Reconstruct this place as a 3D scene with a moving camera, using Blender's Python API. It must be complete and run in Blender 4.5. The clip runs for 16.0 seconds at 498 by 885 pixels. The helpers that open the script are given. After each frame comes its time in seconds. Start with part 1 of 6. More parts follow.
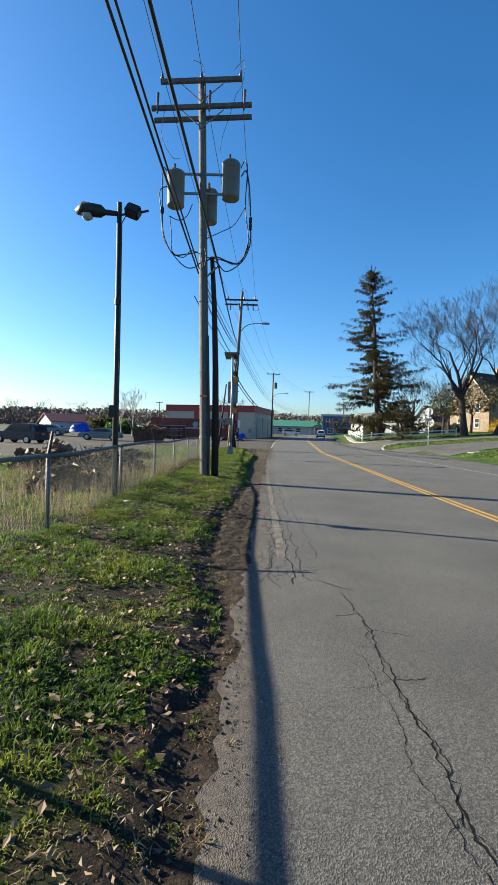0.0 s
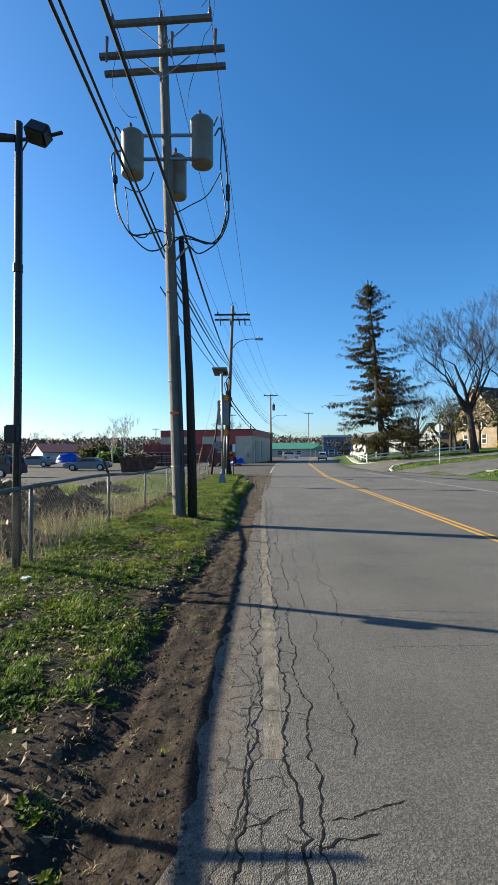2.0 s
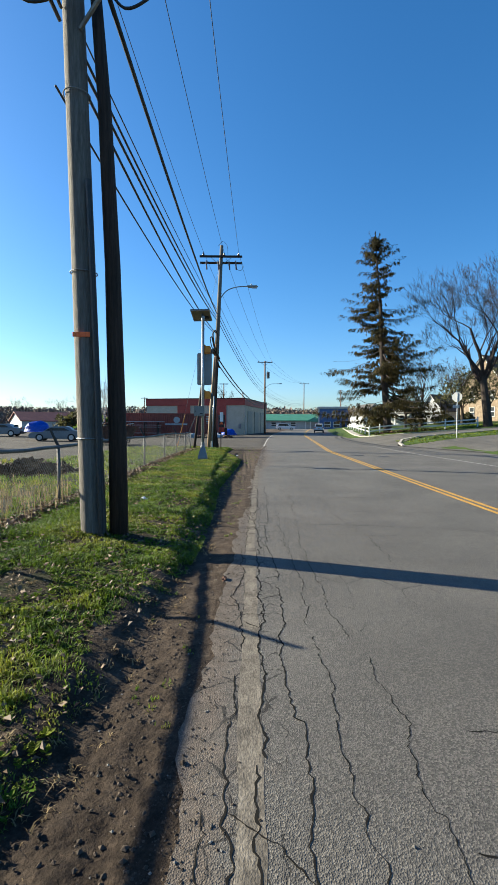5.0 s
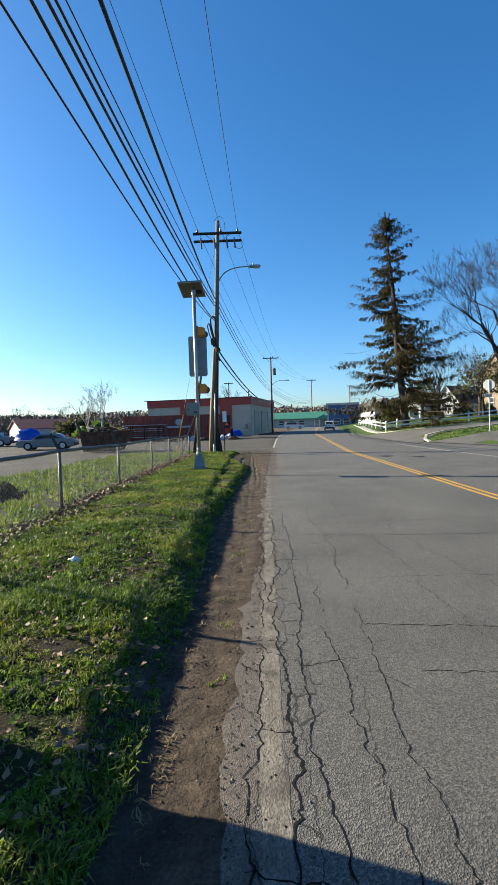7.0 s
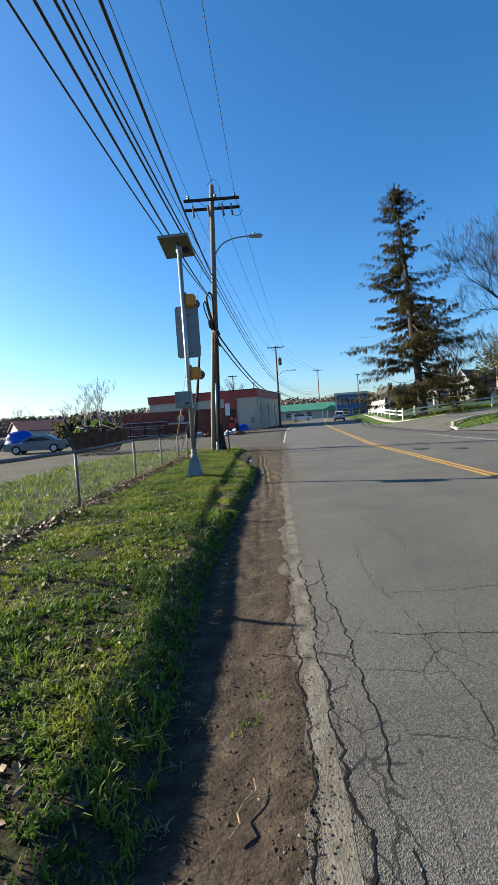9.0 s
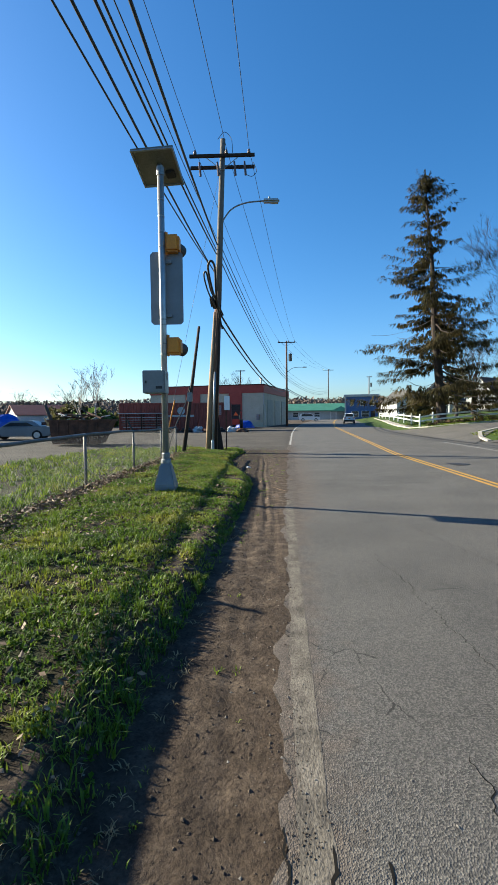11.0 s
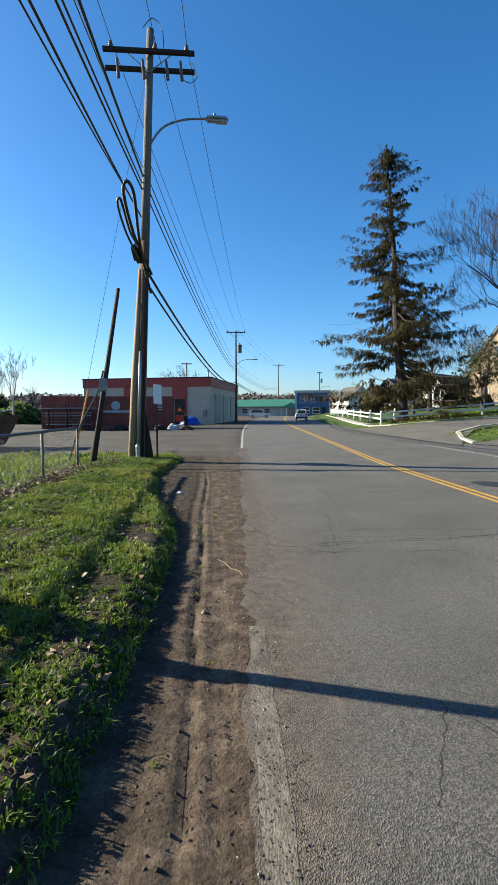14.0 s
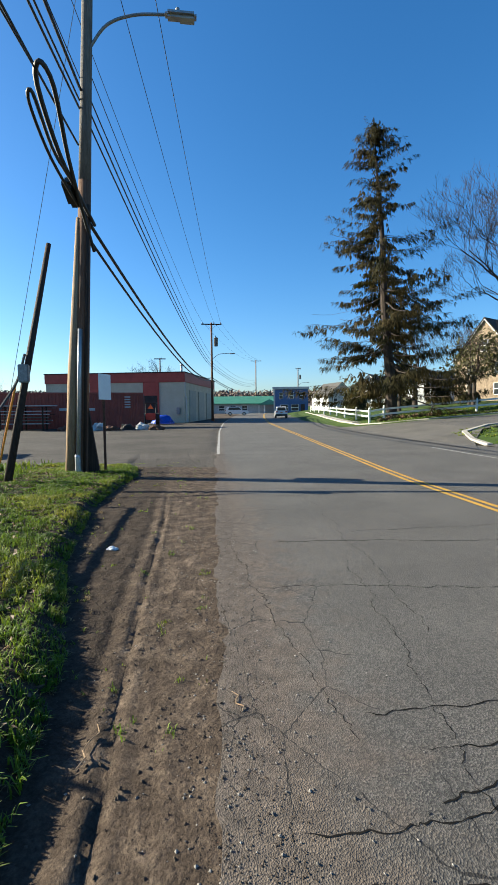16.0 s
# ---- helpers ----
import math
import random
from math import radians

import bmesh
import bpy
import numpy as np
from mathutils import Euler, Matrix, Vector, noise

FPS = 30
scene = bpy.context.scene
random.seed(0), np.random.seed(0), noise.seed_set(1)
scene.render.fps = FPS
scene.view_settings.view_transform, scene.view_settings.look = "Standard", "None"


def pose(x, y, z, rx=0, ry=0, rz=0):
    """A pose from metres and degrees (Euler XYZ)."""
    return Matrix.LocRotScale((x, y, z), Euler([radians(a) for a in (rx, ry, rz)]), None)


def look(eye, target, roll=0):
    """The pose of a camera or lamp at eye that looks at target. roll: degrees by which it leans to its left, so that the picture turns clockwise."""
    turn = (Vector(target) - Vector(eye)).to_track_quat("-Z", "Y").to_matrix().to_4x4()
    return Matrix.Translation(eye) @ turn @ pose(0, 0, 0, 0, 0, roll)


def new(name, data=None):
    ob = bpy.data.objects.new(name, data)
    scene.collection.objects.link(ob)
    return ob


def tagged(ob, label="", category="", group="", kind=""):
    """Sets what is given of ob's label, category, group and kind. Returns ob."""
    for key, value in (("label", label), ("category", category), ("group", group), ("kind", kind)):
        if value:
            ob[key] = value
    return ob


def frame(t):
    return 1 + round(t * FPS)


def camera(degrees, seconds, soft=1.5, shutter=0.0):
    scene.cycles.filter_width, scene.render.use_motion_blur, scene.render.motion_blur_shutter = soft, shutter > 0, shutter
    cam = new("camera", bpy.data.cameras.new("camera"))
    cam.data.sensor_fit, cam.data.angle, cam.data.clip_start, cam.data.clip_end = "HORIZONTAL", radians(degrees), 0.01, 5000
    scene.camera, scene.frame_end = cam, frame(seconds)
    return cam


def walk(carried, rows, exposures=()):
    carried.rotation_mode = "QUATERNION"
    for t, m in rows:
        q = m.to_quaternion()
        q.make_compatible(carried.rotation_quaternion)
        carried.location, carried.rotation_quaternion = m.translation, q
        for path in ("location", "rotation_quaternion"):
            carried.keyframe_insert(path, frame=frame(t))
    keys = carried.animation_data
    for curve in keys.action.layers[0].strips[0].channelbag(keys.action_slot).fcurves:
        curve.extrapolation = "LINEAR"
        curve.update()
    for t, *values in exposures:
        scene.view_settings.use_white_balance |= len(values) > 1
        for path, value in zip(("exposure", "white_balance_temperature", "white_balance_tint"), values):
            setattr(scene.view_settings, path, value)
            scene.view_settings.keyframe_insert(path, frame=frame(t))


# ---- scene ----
cam = camera(56.5, 16.0, 1.1)
PATH = [
    (0, (-0.229, -1.166, 1.686), (-0.232, 0.833, 1.636), 1.6),
    (0.5, (-0.124, -0.28, 1.685), (-0.162, 1.717, 1.6), 0.5),
    (1, (-0.015, 0.625, 1.668), (-0.046, 2.623, 1.588), -0.0),
    (1.5, (0.039, 1.448, 1.694), (0.014, 3.448, 1.643), -0.3),
    (2, (0.12, 2.353, 1.713), (0.114, 4.353, 1.767), -0.4),
    (2.5, (0.196, 3.271, 1.704), (0.219, 5.27, 1.761), -0.8),
    (3, (0.238, 4.22, 1.666), (0.258, 6.22, 1.712), -0.2),
    (3.5, (0.324, 5.132, 1.602), (0.371, 7.13, 1.547), 0.7),
    (4, (0.323, 6.079, 1.596), (0.359, 8.078, 1.549), -0.2),
    (4.2, (0.311, 6.429, 1.622), (0.349, 8.428, 1.563), -0.1),
    (6.3, (0.367, 10.595, 1.565), (0.35, 12.594, 1.494), 0.4),
    (6.5, (0.384, 11.006, 1.571), (0.371, 13.004, 1.507), -1.1),
    (7, (0.359, 11.886, 1.592), (0.349, 13.885, 1.525), -1.8),
    (7.5, (0.392, 12.761, 1.585), (0.364, 14.759, 1.52), -0.7),
    (8, (0.372, 13.615, 1.579), (0.323, 15.614, 1.511), -1.2),
    (8.5, (0.379, 14.427, 1.593), (0.327, 16.425, 1.515), -3.0),
    (9, (0.311, 15.322, 1.577), (0.27, 17.319, 1.485), -3.9),
    (9.2, (0.276, 15.689, 1.528), (0.246, 17.686, 1.436), -2.4),
    (11.3, (0.509, 19.341, 1.561), (0.445, 21.337, 1.456), -0.6),
    (11.5, (0.539, 19.701, 1.543), (0.47, 21.698, 1.453), -1.1),
    (12, (0.552, 20.562, 1.554), (0.549, 22.56, 1.454), -3.3),
    (12.5, (0.572, 21.47, 1.585), (0.604, 23.466, 1.469), -2.2),
    (13, (0.557, 22.338, 1.61), (0.693, 24.329, 1.483), -1.6),
    (13.5, (0.565, 23.231, 1.612), (0.711, 25.222, 1.485), -1.2),
    (14, (0.619, 24.147, 1.584), (0.776, 26.137, 1.461), -0.3),
    (14.5, (0.684, 25.134, 1.574), (0.803, 27.127, 1.451), 0.5),
    (15, (0.759, 26.037, 1.581), (0.881, 28.029, 1.441), 0.2),
    (15.5, (0.849, 26.986, 1.603), (1.089, 28.962, 1.399), 0.0),
    (16, (0.89, 27.907, 1.631), (1.145, 29.885, 1.495), -0.5),
]
walk(cam, [(t, look(eye, target, roll)) for t, eye, target, roll in PATH], [(0, 1.86, 5420, 7), (16, 1.86, 5420, 7)])

# ---- light: low evening sun from the left, clear sky ----
SUN_EL = radians(22.0)
SUN_TO = Vector((-0.945, 0.327, 0.0)).normalized()
world = bpy.data.worlds.new("World")
scene.world = world
world.use_nodes = True
wn = world.node_tree
sky = wn.nodes.new("ShaderNodeTexSky")
sky.sky_type = "NISHITA"
sky.sun_disc = False
sky.sun_elevation = SUN_EL
sky.sun_rotation = math.atan2(SUN_TO.x, SUN_TO.y)
sky.air_density, sky.dust_density, sky.ozone_density = 1.0, 0.8, 3.2
back = wn.nodes["Background"]
vivid = wn.nodes.new("ShaderNodeHueSaturation")
vivid.inputs["Hue"].default_value, vivid.inputs["Saturation"].default_value = 0.497, 1.21
wn.links.new(sky.outputs[0], vivid.inputs["Color"])
wn.links.new(vivid.outputs[0], back.inputs[0])
back.inputs[1].default_value = 0.05
sun = new("sun", bpy.data.lights.new("sun", "SUN"))
sun.data.energy, sun.data.angle, sun.data.color = 5.0, radians(0.53), (1.0, 0.81, 0.52)
sun.matrix_world = look((0, 0, 50), Vector((0, 0, 50)) - Vector((SUN_TO.x * math.cos(SUN_EL), SUN_TO.y * math.cos(SUN_EL), math.sin(SUN_EL))))


# ---- materials ----
def material(name, colours, scale=6.0, rough=0.8, metal=0.0, bump=0.0, bump_scale=40.0, stretch=(1, 1, 1), fine=0.25, island=0.0):
    """Two scales of noise over two or three base colours, with fine relief."""
    m = bpy.data.materials.new(name)
    m.use_nodes = True
    n, l = m.node_tree.nodes, m.node_tree.links
    b = n["Principled BSDF"]
    b.inputs["Roughness"].default_value, b.inputs["Metallic"].default_value = rough, metal
    if rough > 0.72:
        b.inputs["Specular IOR Level"].default_value = 0.2
    co = n.new("ShaderNodeTexCoord")
    mp = n.new("ShaderNodeMapping")
    mp.inputs["Scale"].default_value = stretch
    l.new(co.outputs["Object"], mp.inputs[0])
    a = n.new("ShaderNodeTexNoise")
    a.inputs["Scale"].default_value, a.inputs["Detail"].default_value, a.inputs["Roughness"].default_value = scale, 6, 0.65
    l.new(mp.outputs[0], a.inputs["Vector"])
    r = n.new("ShaderNodeValToRGB")
    r.color_ramp.elements[0].position, r.color_ramp.elements[1].position = 0.32, 0.68
    r.color_ramp.elements[0].color, r.color_ramp.elements[1].color = (*colours[0], 1), (*colours[-1], 1)
    if len(colours) > 2:
        r.color_ramp.elements.new(0.5).color = (*colours[1], 1)
    l.new(a.outputs["Fac"], r.inputs[0])
    f = n.new("ShaderNodeTexNoise")
    f.inputs["Scale"].default_value, f.inputs["Detail"].default_value = bump_scale, 4
    l.new(mp.outputs[0], f.inputs["Vector"])
    mr = n.new("ShaderNodeMapRange")
    mr.inputs[1].default_value, mr.inputs[2].default_value = 0.3, 0.7
    mr.inputs[3].default_value, mr.inputs[4].default_value = 1 - fine, 1 + fine
    l.new(f.outputs["Fac"], mr.inputs[0])
    x = n.new("ShaderNodeVectorMath")
    x.operation = "SCALE"
    l.new(r.outputs[0], x.inputs[0])
    l.new(mr.outputs[0], x.inputs["Scale"])
    out = x.outputs[0]
    if island:
        g = n.new("ShaderNodeNewGeometry")
        mi = n.new("ShaderNodeMapRange")
        mi.inputs[3].default_value, mi.inputs[4].default_value = 1 - island, 1 + island
        l.new(g.outputs["Random Per Island"], mi.inputs[0])
        y = n.new("ShaderNodeVectorMath")
        y.operation = "SCALE"
        l.new(out, y.inputs[0])
        l.new(mi.outputs[0], y.inputs["Scale"])
        out = y.outputs[0]
    l.new(out, b.inputs["Base Color"])
    if bump:
        u = n.new("ShaderNodeBump")
        u.inputs["Strength"].default_value, u.inputs["Distance"].default_value = bump, 0.02
        l.new(f.outputs["Fac"], u.inputs["Height"])
        l.new(u.outputs[0], b.inputs["Normal"])
    return m


M_WOOD = material("weathered_pole_wood", [(0.0936, 0.0828, 0.072), (0.18, 0.1656, 0.1512)], 5, 0.85, 0, 0.6, 30, (6, 6, 0.35))
M_DARKWOOD = material("creosote_wood", [(0.021, 0.0156, 0.012), (0.054, 0.036, 0.027)], 5, 0.8, 0, 0.6, 30, (6, 6, 0.35))
M_BROWNWOOD = material("brown_pole_wood", [(0.0864, 0.0432, 0.0252), (0.1728, 0.1008, 0.0648)], 5, 0.8, 0, 0.6, 30, (6, 6, 0.35))
M_TANWOOD = material("tan_stub_wood", [(0.225, 0.15, 0.09), (0.315, 0.2325, 0.15)], 5, 0.8, 0, 0.5, 30, (6, 6, 0.35))
M_STEEL = material("galvanised_steel", [(0.289, 0.2975, 0.306), (0.391, 0.3995, 0.408)], 9, 0.38, 0.55, 0.04, 60, fine=0.1)
M_BOX = material("bare_metal_cabinet", [(0.16, 0.16, 0.164), (0.216, 0.216, 0.22)], 4, 0.4, 0.6, 0.03, 60, fine=0.06)
M_DULLSTEEL = material("dull_grey_steel", [(0.16, 0.165, 0.17), (0.27, 0.275, 0.28)], 14, 0.5, 0.6, 0.1, 90)
M_SIGNBACK = material("bare_aluminium_sign_back", [(0.168, 0.175, 0.189), (0.21, 0.217, 0.231)], 3, 0.5, 0.4, 0.03, 60, fine=0.06)
M_BLACK = material("black_rubber", [(0.012, 0.012, 0.013), (0.03, 0.03, 0.03)], 20, 0.6, 0, 0.1, 90)
M_IRON = material("dark_painted_iron", [(0.018, 0.018, 0.0192), (0.042, 0.039, 0.036)], 18, 0.55, 0.3, 0.15, 90)
M_TRANSFORMER = material("transformer_grey_paint", [(0.11, 0.121, 0.1265), (0.143, 0.154, 0.1568)], 4, 0.45, 0.1, 0.05, 60, fine=0.08)
M_TRBASE = material("transformer_base_tan", [(0.175, 0.161, 0.133), (0.252, 0.231, 0.196)], 8, 0.6, 0.1, 0.05, 60)
M_PORCELAIN = material("brown_porcelain", [(0.08, 0.05, 0.04), (0.14, 0.09, 0.07)], 12, 0.25)
M_AMBER = material("beacon_yellow_paint", [(0.496, 0.168, 0.004), (0.608, 0.232, 0.008)], 7, 0.45, 0, 0.05, 60, fine=0.1)
M_WHITE = material("white_vinyl_paint", [(0.629, 0.629, 0.612), (0.697, 0.697, 0.68)], 3, 0.5, 0, 0.04, 50, fine=0.06)
M_YELLOWLINE = material("worn_yellow_line_paint", [(0.3276, 0.195, 0.039), (0.4836, 0.2808, 0.0351)], 4, 0.75, 0, 0.3, 120, fine=0.35)
M_WHITELINE = material("worn_white_line_paint", [(0.225, 0.2175, 0.2025), (0.375, 0.3675, 0.345)], 4, 0.8, 0, 0.3, 120, fine=0.35)
M_CONCRETE = material("pale_concrete", [(0.255, 0.238, 0.2125), (0.357, 0.3315, 0.2975)], 3, 0.85, 0, 0.3, 60)
M_REDPAINT = material("container_red_paint", [(0.133, 0.0245, 0.0175), (0.21, 0.042, 0.028)], 1.2, 0.55, 0, 0.1, 40)
M_REDTRIM = material("red_fascia_paint", [(0.225, 0.0263, 0.0188), (0.3, 0.045, 0.03)], 1.5, 0.55, 0, 0.1, 40)
M_CREAM = material("cream_block_wall_paint", [(0.375, 0.3525, 0.27), (0.45, 0.4275, 0.3375)], 0.8, 0.8, 0, 0.2, 20)
M_GREYDOOR = material("grey_green_overhead_door", [(0.225, 0.2475, 0.21), (0.285, 0.3, 0.255)], 1, 0.6)
M_DARK = material("dark_recess", [(0.02, 0.02, 0.02), (0.045, 0.04, 0.04)], 3, 0.8)
M_BLUE = material("blue_siding_paint", [(0.028, 0.072, 0.192), (0.048, 0.104, 0.256)], 0.6, 0.65)
M_GREENROOF = material("green_metal_roof", [(0.042, 0.154, 0.098), (0.07, 0.21, 0.14)], 0.5, 0.5)
M_PALEWALL = material("pale_grey_siding", [(0.315, 0.33, 0.3375), (0.4125, 0.42, 0.42)], 0.6, 0.7)
M_STONE = material("tan_stone_wall", [(0.144, 0.108, 0.0765), (0.279, 0.225, 0.162)], 1.6, 0.9, 0, 0.6, 6, fine=0.35)
M_SHINGLE = material("dark_brown_shingles", [(0.035, 0.028, 0.0238), (0.077, 0.0595, 0.049)], 2, 0.9, 0, 0.4, 12)
M_GREYSHINGLE = material("grey_shingles", [(0.049, 0.0476, 0.0455), (0.091, 0.0875, 0.084)], 2, 0.9, 0, 0.4, 12)
M_REDROOF = material("dull_red_roof", [(0.128, 0.04, 0.032), (0.192, 0.064, 0.048)], 1, 0.7)
M_GLASS = material("dark_window_glass", [(0.02, 0.025, 0.03), (0.04, 0.045, 0.05)], 2, 0.08, 0, 0, 10, fine=0.02)
M_CARWHITE = material("white_car_paint", [(0.648, 0.648, 0.648), (0.702, 0.702, 0.702)], 1, 0.25, 0, 0, 10, fine=0.02)
M_CARSILVER = material("silver_car_paint", [(0.15, 0.16, 0.175), (0.19, 0.2, 0.215)], 1, 0.35, 0.3, 0, 10, fine=0.03)
M_CARDARK = material("dark_blue_car_paint", [(0.012, 0.016, 0.03), (0.02, 0.026, 0.045)], 1, 0.3, 0.2, 0, 10, fine=0.03)
M_TAIL = material("red_tail_lamp", [(0.4, 0.01, 0.01), (0.5, 0.02, 0.02)], 5, 0.2)
M_TYRE = material("tyre_rubber", [(0.012, 0.012, 0.012), (0.03, 0.03, 0.03)], 20, 0.8)
M_RIM = material("alloy_rim", [(0.4, 0.4, 0.42), (0.5, 0.5, 0.52)], 8, 0.35, 0.8)
M_TARP = material("blue_tarpaulin", [(0.008, 0.04, 0.32), (0.016, 0.064, 0.44)], 3, 0.45, 0, 0.3, 8)
M_RUST = material("rusty_steel", [(0.05, 0.03, 0.022), (0.14, 0.07, 0.045)], 3, 0.8, 0.1, 0.3, 30)
M_BARK = material("brown_bark", [(0.0294, 0.0231, 0.0189), (0.063, 0.0504, 0.042)], 6, 0.9, 0, 0.8, 14, (3, 3, 0.6))
M_TWIG = material("grey_brown_twigs", [(0.021, 0.0156, 0.0144), (0.045, 0.0348, 0.0312)], 6, 0.9)
M_BIRCH = material("pale_sapling_bark", [(0.3, 0.27, 0.23), (0.45, 0.41, 0.36)], 6, 0.9)
M_SPRUCE = material("spruce_needles", [(0.018, 0.022, 0.008), (0.062, 0.046, 0.016)], 0.5, 0.85, 0, 0, 20, island=0.45)
M_LEAF = material("green_leaves", [(0.04, 0.08, 0.012), (0.096, 0.136, 0.024)], 0.8, 0.6, 0, 0, 20, island=0.4)
M_SHRUB = material("dull_olive_leaves", [(0.0315, 0.035, 0.0126), (0.084, 0.077, 0.0245)], 0.8, 0.7, 0, 0, 20, island=0.4)
M_YELLOWLEAF = material("yellow_spring_blossom", [(0.34, 0.24, 0.02), (0.5, 0.36, 0.04)], 0.8, 0.7, 0, 0, 20, island=0.3)
M_GRASS = material("grass_blades", [(0.042, 0.082, 0.004), (0.11, 0.165, 0.007), (0.22, 0.22, 0.018)], 0.9, 0.6, 0, 0, 20, island=0.45)
M_WEED = material("broad_weed_leaves", [(0.03, 0.06, 0.004), (0.075, 0.125, 0.006), (0.15, 0.165, 0.012)], 0.9, 0.85, 0, 0, 20, island=0.4)
M_DRYGRASS = material("dry_straw", [(0.165, 0.12, 0.06), (0.315, 0.2475, 0.1425)], 1.2, 0.8, 0, 0, 20, island=0.35)
M_DEADLEAF = material("dead_brown_leaves", [(0.0731, 0.0394, 0.0169), (0.18, 0.1125, 0.0562)], 1.5, 0.7, 0, 0, 20, island=0.5)
M_MUDCLOD = material("mud_clods", [(0.03, 0.0222, 0.0165), (0.0751, 0.0572, 0.0429)], 3, 0.9, 0, 0.5, 60, island=0.3)
M_PEBBLE = material("pebbles", [(0.096, 0.09, 0.081), (0.216, 0.198, 0.18)], 4, 0.85, 0, 0.3, 60, island=0.5)
# near-black colour stands in for the shade inside deep cracks
M_CRACK = material("crack_depth_shade", [(0.002, 0.0018, 0.0015), (0.007, 0.006, 0.005)], 6, 0.95)
M_LITTER = material("white_litter", [(0.56, 0.56, 0.56), (0.68, 0.68, 0.68)], 8, 0.5)
M_ORANGE = material("orange_plastic", [(0.75, 0.12, 0.02), (0.85, 0.17, 0.03)], 4, 0.5)
M_SOLAR = material("solar_cells_dark", [(0.01, 0.012, 0.03), (0.02, 0.022, 0.05)], 4, 0.15)
M_PANELBACK = material("solar_panel_back", [(0.13, 0.13, 0.11), (0.2, 0.2, 0.17)], 3, 0.5, 0.2)
M_WOODS = material("far_bare_woods", [(0.1008, 0.0788, 0.0725), (0.1449, 0.1134, 0.1008), (0.126, 0.1166, 0.0693)], 0.05, 1.0, 0, 0, 1.5, fine=0.3, island=0.25)
M_FENCE = material("weathered_zinc_pipe", [(0.072, 0.072, 0.072), (0.128, 0.128, 0.128)], 9, 0.6, 0.3, 0.1, 60)
M_WIRE = material("dull_zinc_wire", [(0.0441, 0.0441, 0.0441), (0.0756, 0.0756, 0.0756)], 14, 0.7, 0.2)


def let_light_through(m, share):
    """Thin leaves pass on part of the light that falls on their far side."""
    n, l = m.node_tree.nodes, m.node_tree.links
    b, out = n["Principled BSDF"], n["Material Output"]
    t, x = n.new("ShaderNodeBsdfTranslucent"), n.new("ShaderNodeMixShader")
    l.new(b.inputs["Base Color"].links[0].from_socket, t.inputs["Color"])
    x.inputs[0].default_value = share
    l.new(b.outputs[0], x.inputs[1])
    l.new(t.outputs[0], x.inputs[2])
    l.new(x.outputs[0], out.inputs["Surface"])


for leafy in (M_GRASS, M_WEED, M_LEAF, M_SHRUB, M_YELLOWLEAF, M_DRYGRASS, M_SPRUCE):
    let_light_through(leafy, 0.4)


# ---- mesh helpers ----
def finish(name, bm, mat, smooth=False):
    me = bpy.data.meshes.new(name)
    bm.to_mesh(me)
    bm.free()
    me.materials.append(mat)
    if smooth:
        me.shade_smooth()
    return me


def thing(name, x=0, y=0, z=0, label="", category="", group="", kind="", rz=0):
    ob = new(name)
    ob.matrix_world = pose(x, y, z, 0, 0, rz)
    return tagged(ob, label, category, group, kind)


def part(name, bm, mat, parent, label="", smooth=False):
    """One mesh under a thing, in the thing's own axes."""
    ob = new(name, finish(name, bm, mat, smooth))
    ob.parent = parent
    return tagged(ob, label)


def solo(name, bm, mat, label="", category="", group="", kind="", smooth=False):
    return tagged(new(name, finish(name, bm, mat, smooth)), label, category, group, kind)


def box(x0, y0, z0, x1, y1, z1, bevel=0.0, bm=None):
    own = bmesh.new()
    bmesh.ops.create_cube(own, size=1)
    bmesh.ops.transform(own, verts=own.verts, matrix=Matrix.Translation(((x0 + x1) / 2, (y0 + y1) / 2, (z0 + z1) / 2)) @ Matrix.Diagonal((x1 - x0, y1 - y0, z1 - z0, 1)))
    if bevel:
        bmesh.ops.bevel(own, geom=own.edges[:], offset=bevel, segments=2, affect="EDGES")
    return merge(bm, own)


def merge(bm, own):
    if bm is None:
        return own
    base = [bm.verts.new(v.co) for v in own.verts]
    own.verts.index_update()
    for f in own.faces:
        bm.faces.new([base[v.index] for v in f.verts])
    own.free()
    return bm


def tube(points, radii, sides=8, bm=None, cap=True):
    """A round, tapered bar along a line of points."""
    bm = bm or bmesh.new()
    pts = [Vector(p) for p in points]
    if not isinstance(radii, (list, tuple)):
        radii = [radii] * len(pts)
    rings, ref = [], None
    for i, p in enumerate(pts):
        d = (pts[min(i + 1, len(pts) - 1)] - pts[max(i - 1, 0)]).normalized()
        if ref is None:
            ref = d.orthogonal().normalized()
        u = (ref - d * ref.dot(d))
        u = u.normalized() if u.length > 1e-6 else d.orthogonal().normalized()
        ref = u
        w = d.cross(u)
        rings.append([bm.verts.new(p + (u * math.cos(6.28319 * k / sides) + w * math.sin(6.28319 * k / sides)) * radii[i]) for k in range(sides)])
    for a, b in zip(rings, rings[1:]):
        for k in range(sides):
            bm.faces.new((a[k], a[(k + 1) % sides], b[(k + 1) % sides], b[k]))
    if cap:
        bm.faces.new(rings[0][::-1])
        bm.faces.new(rings[-1])
    return bm


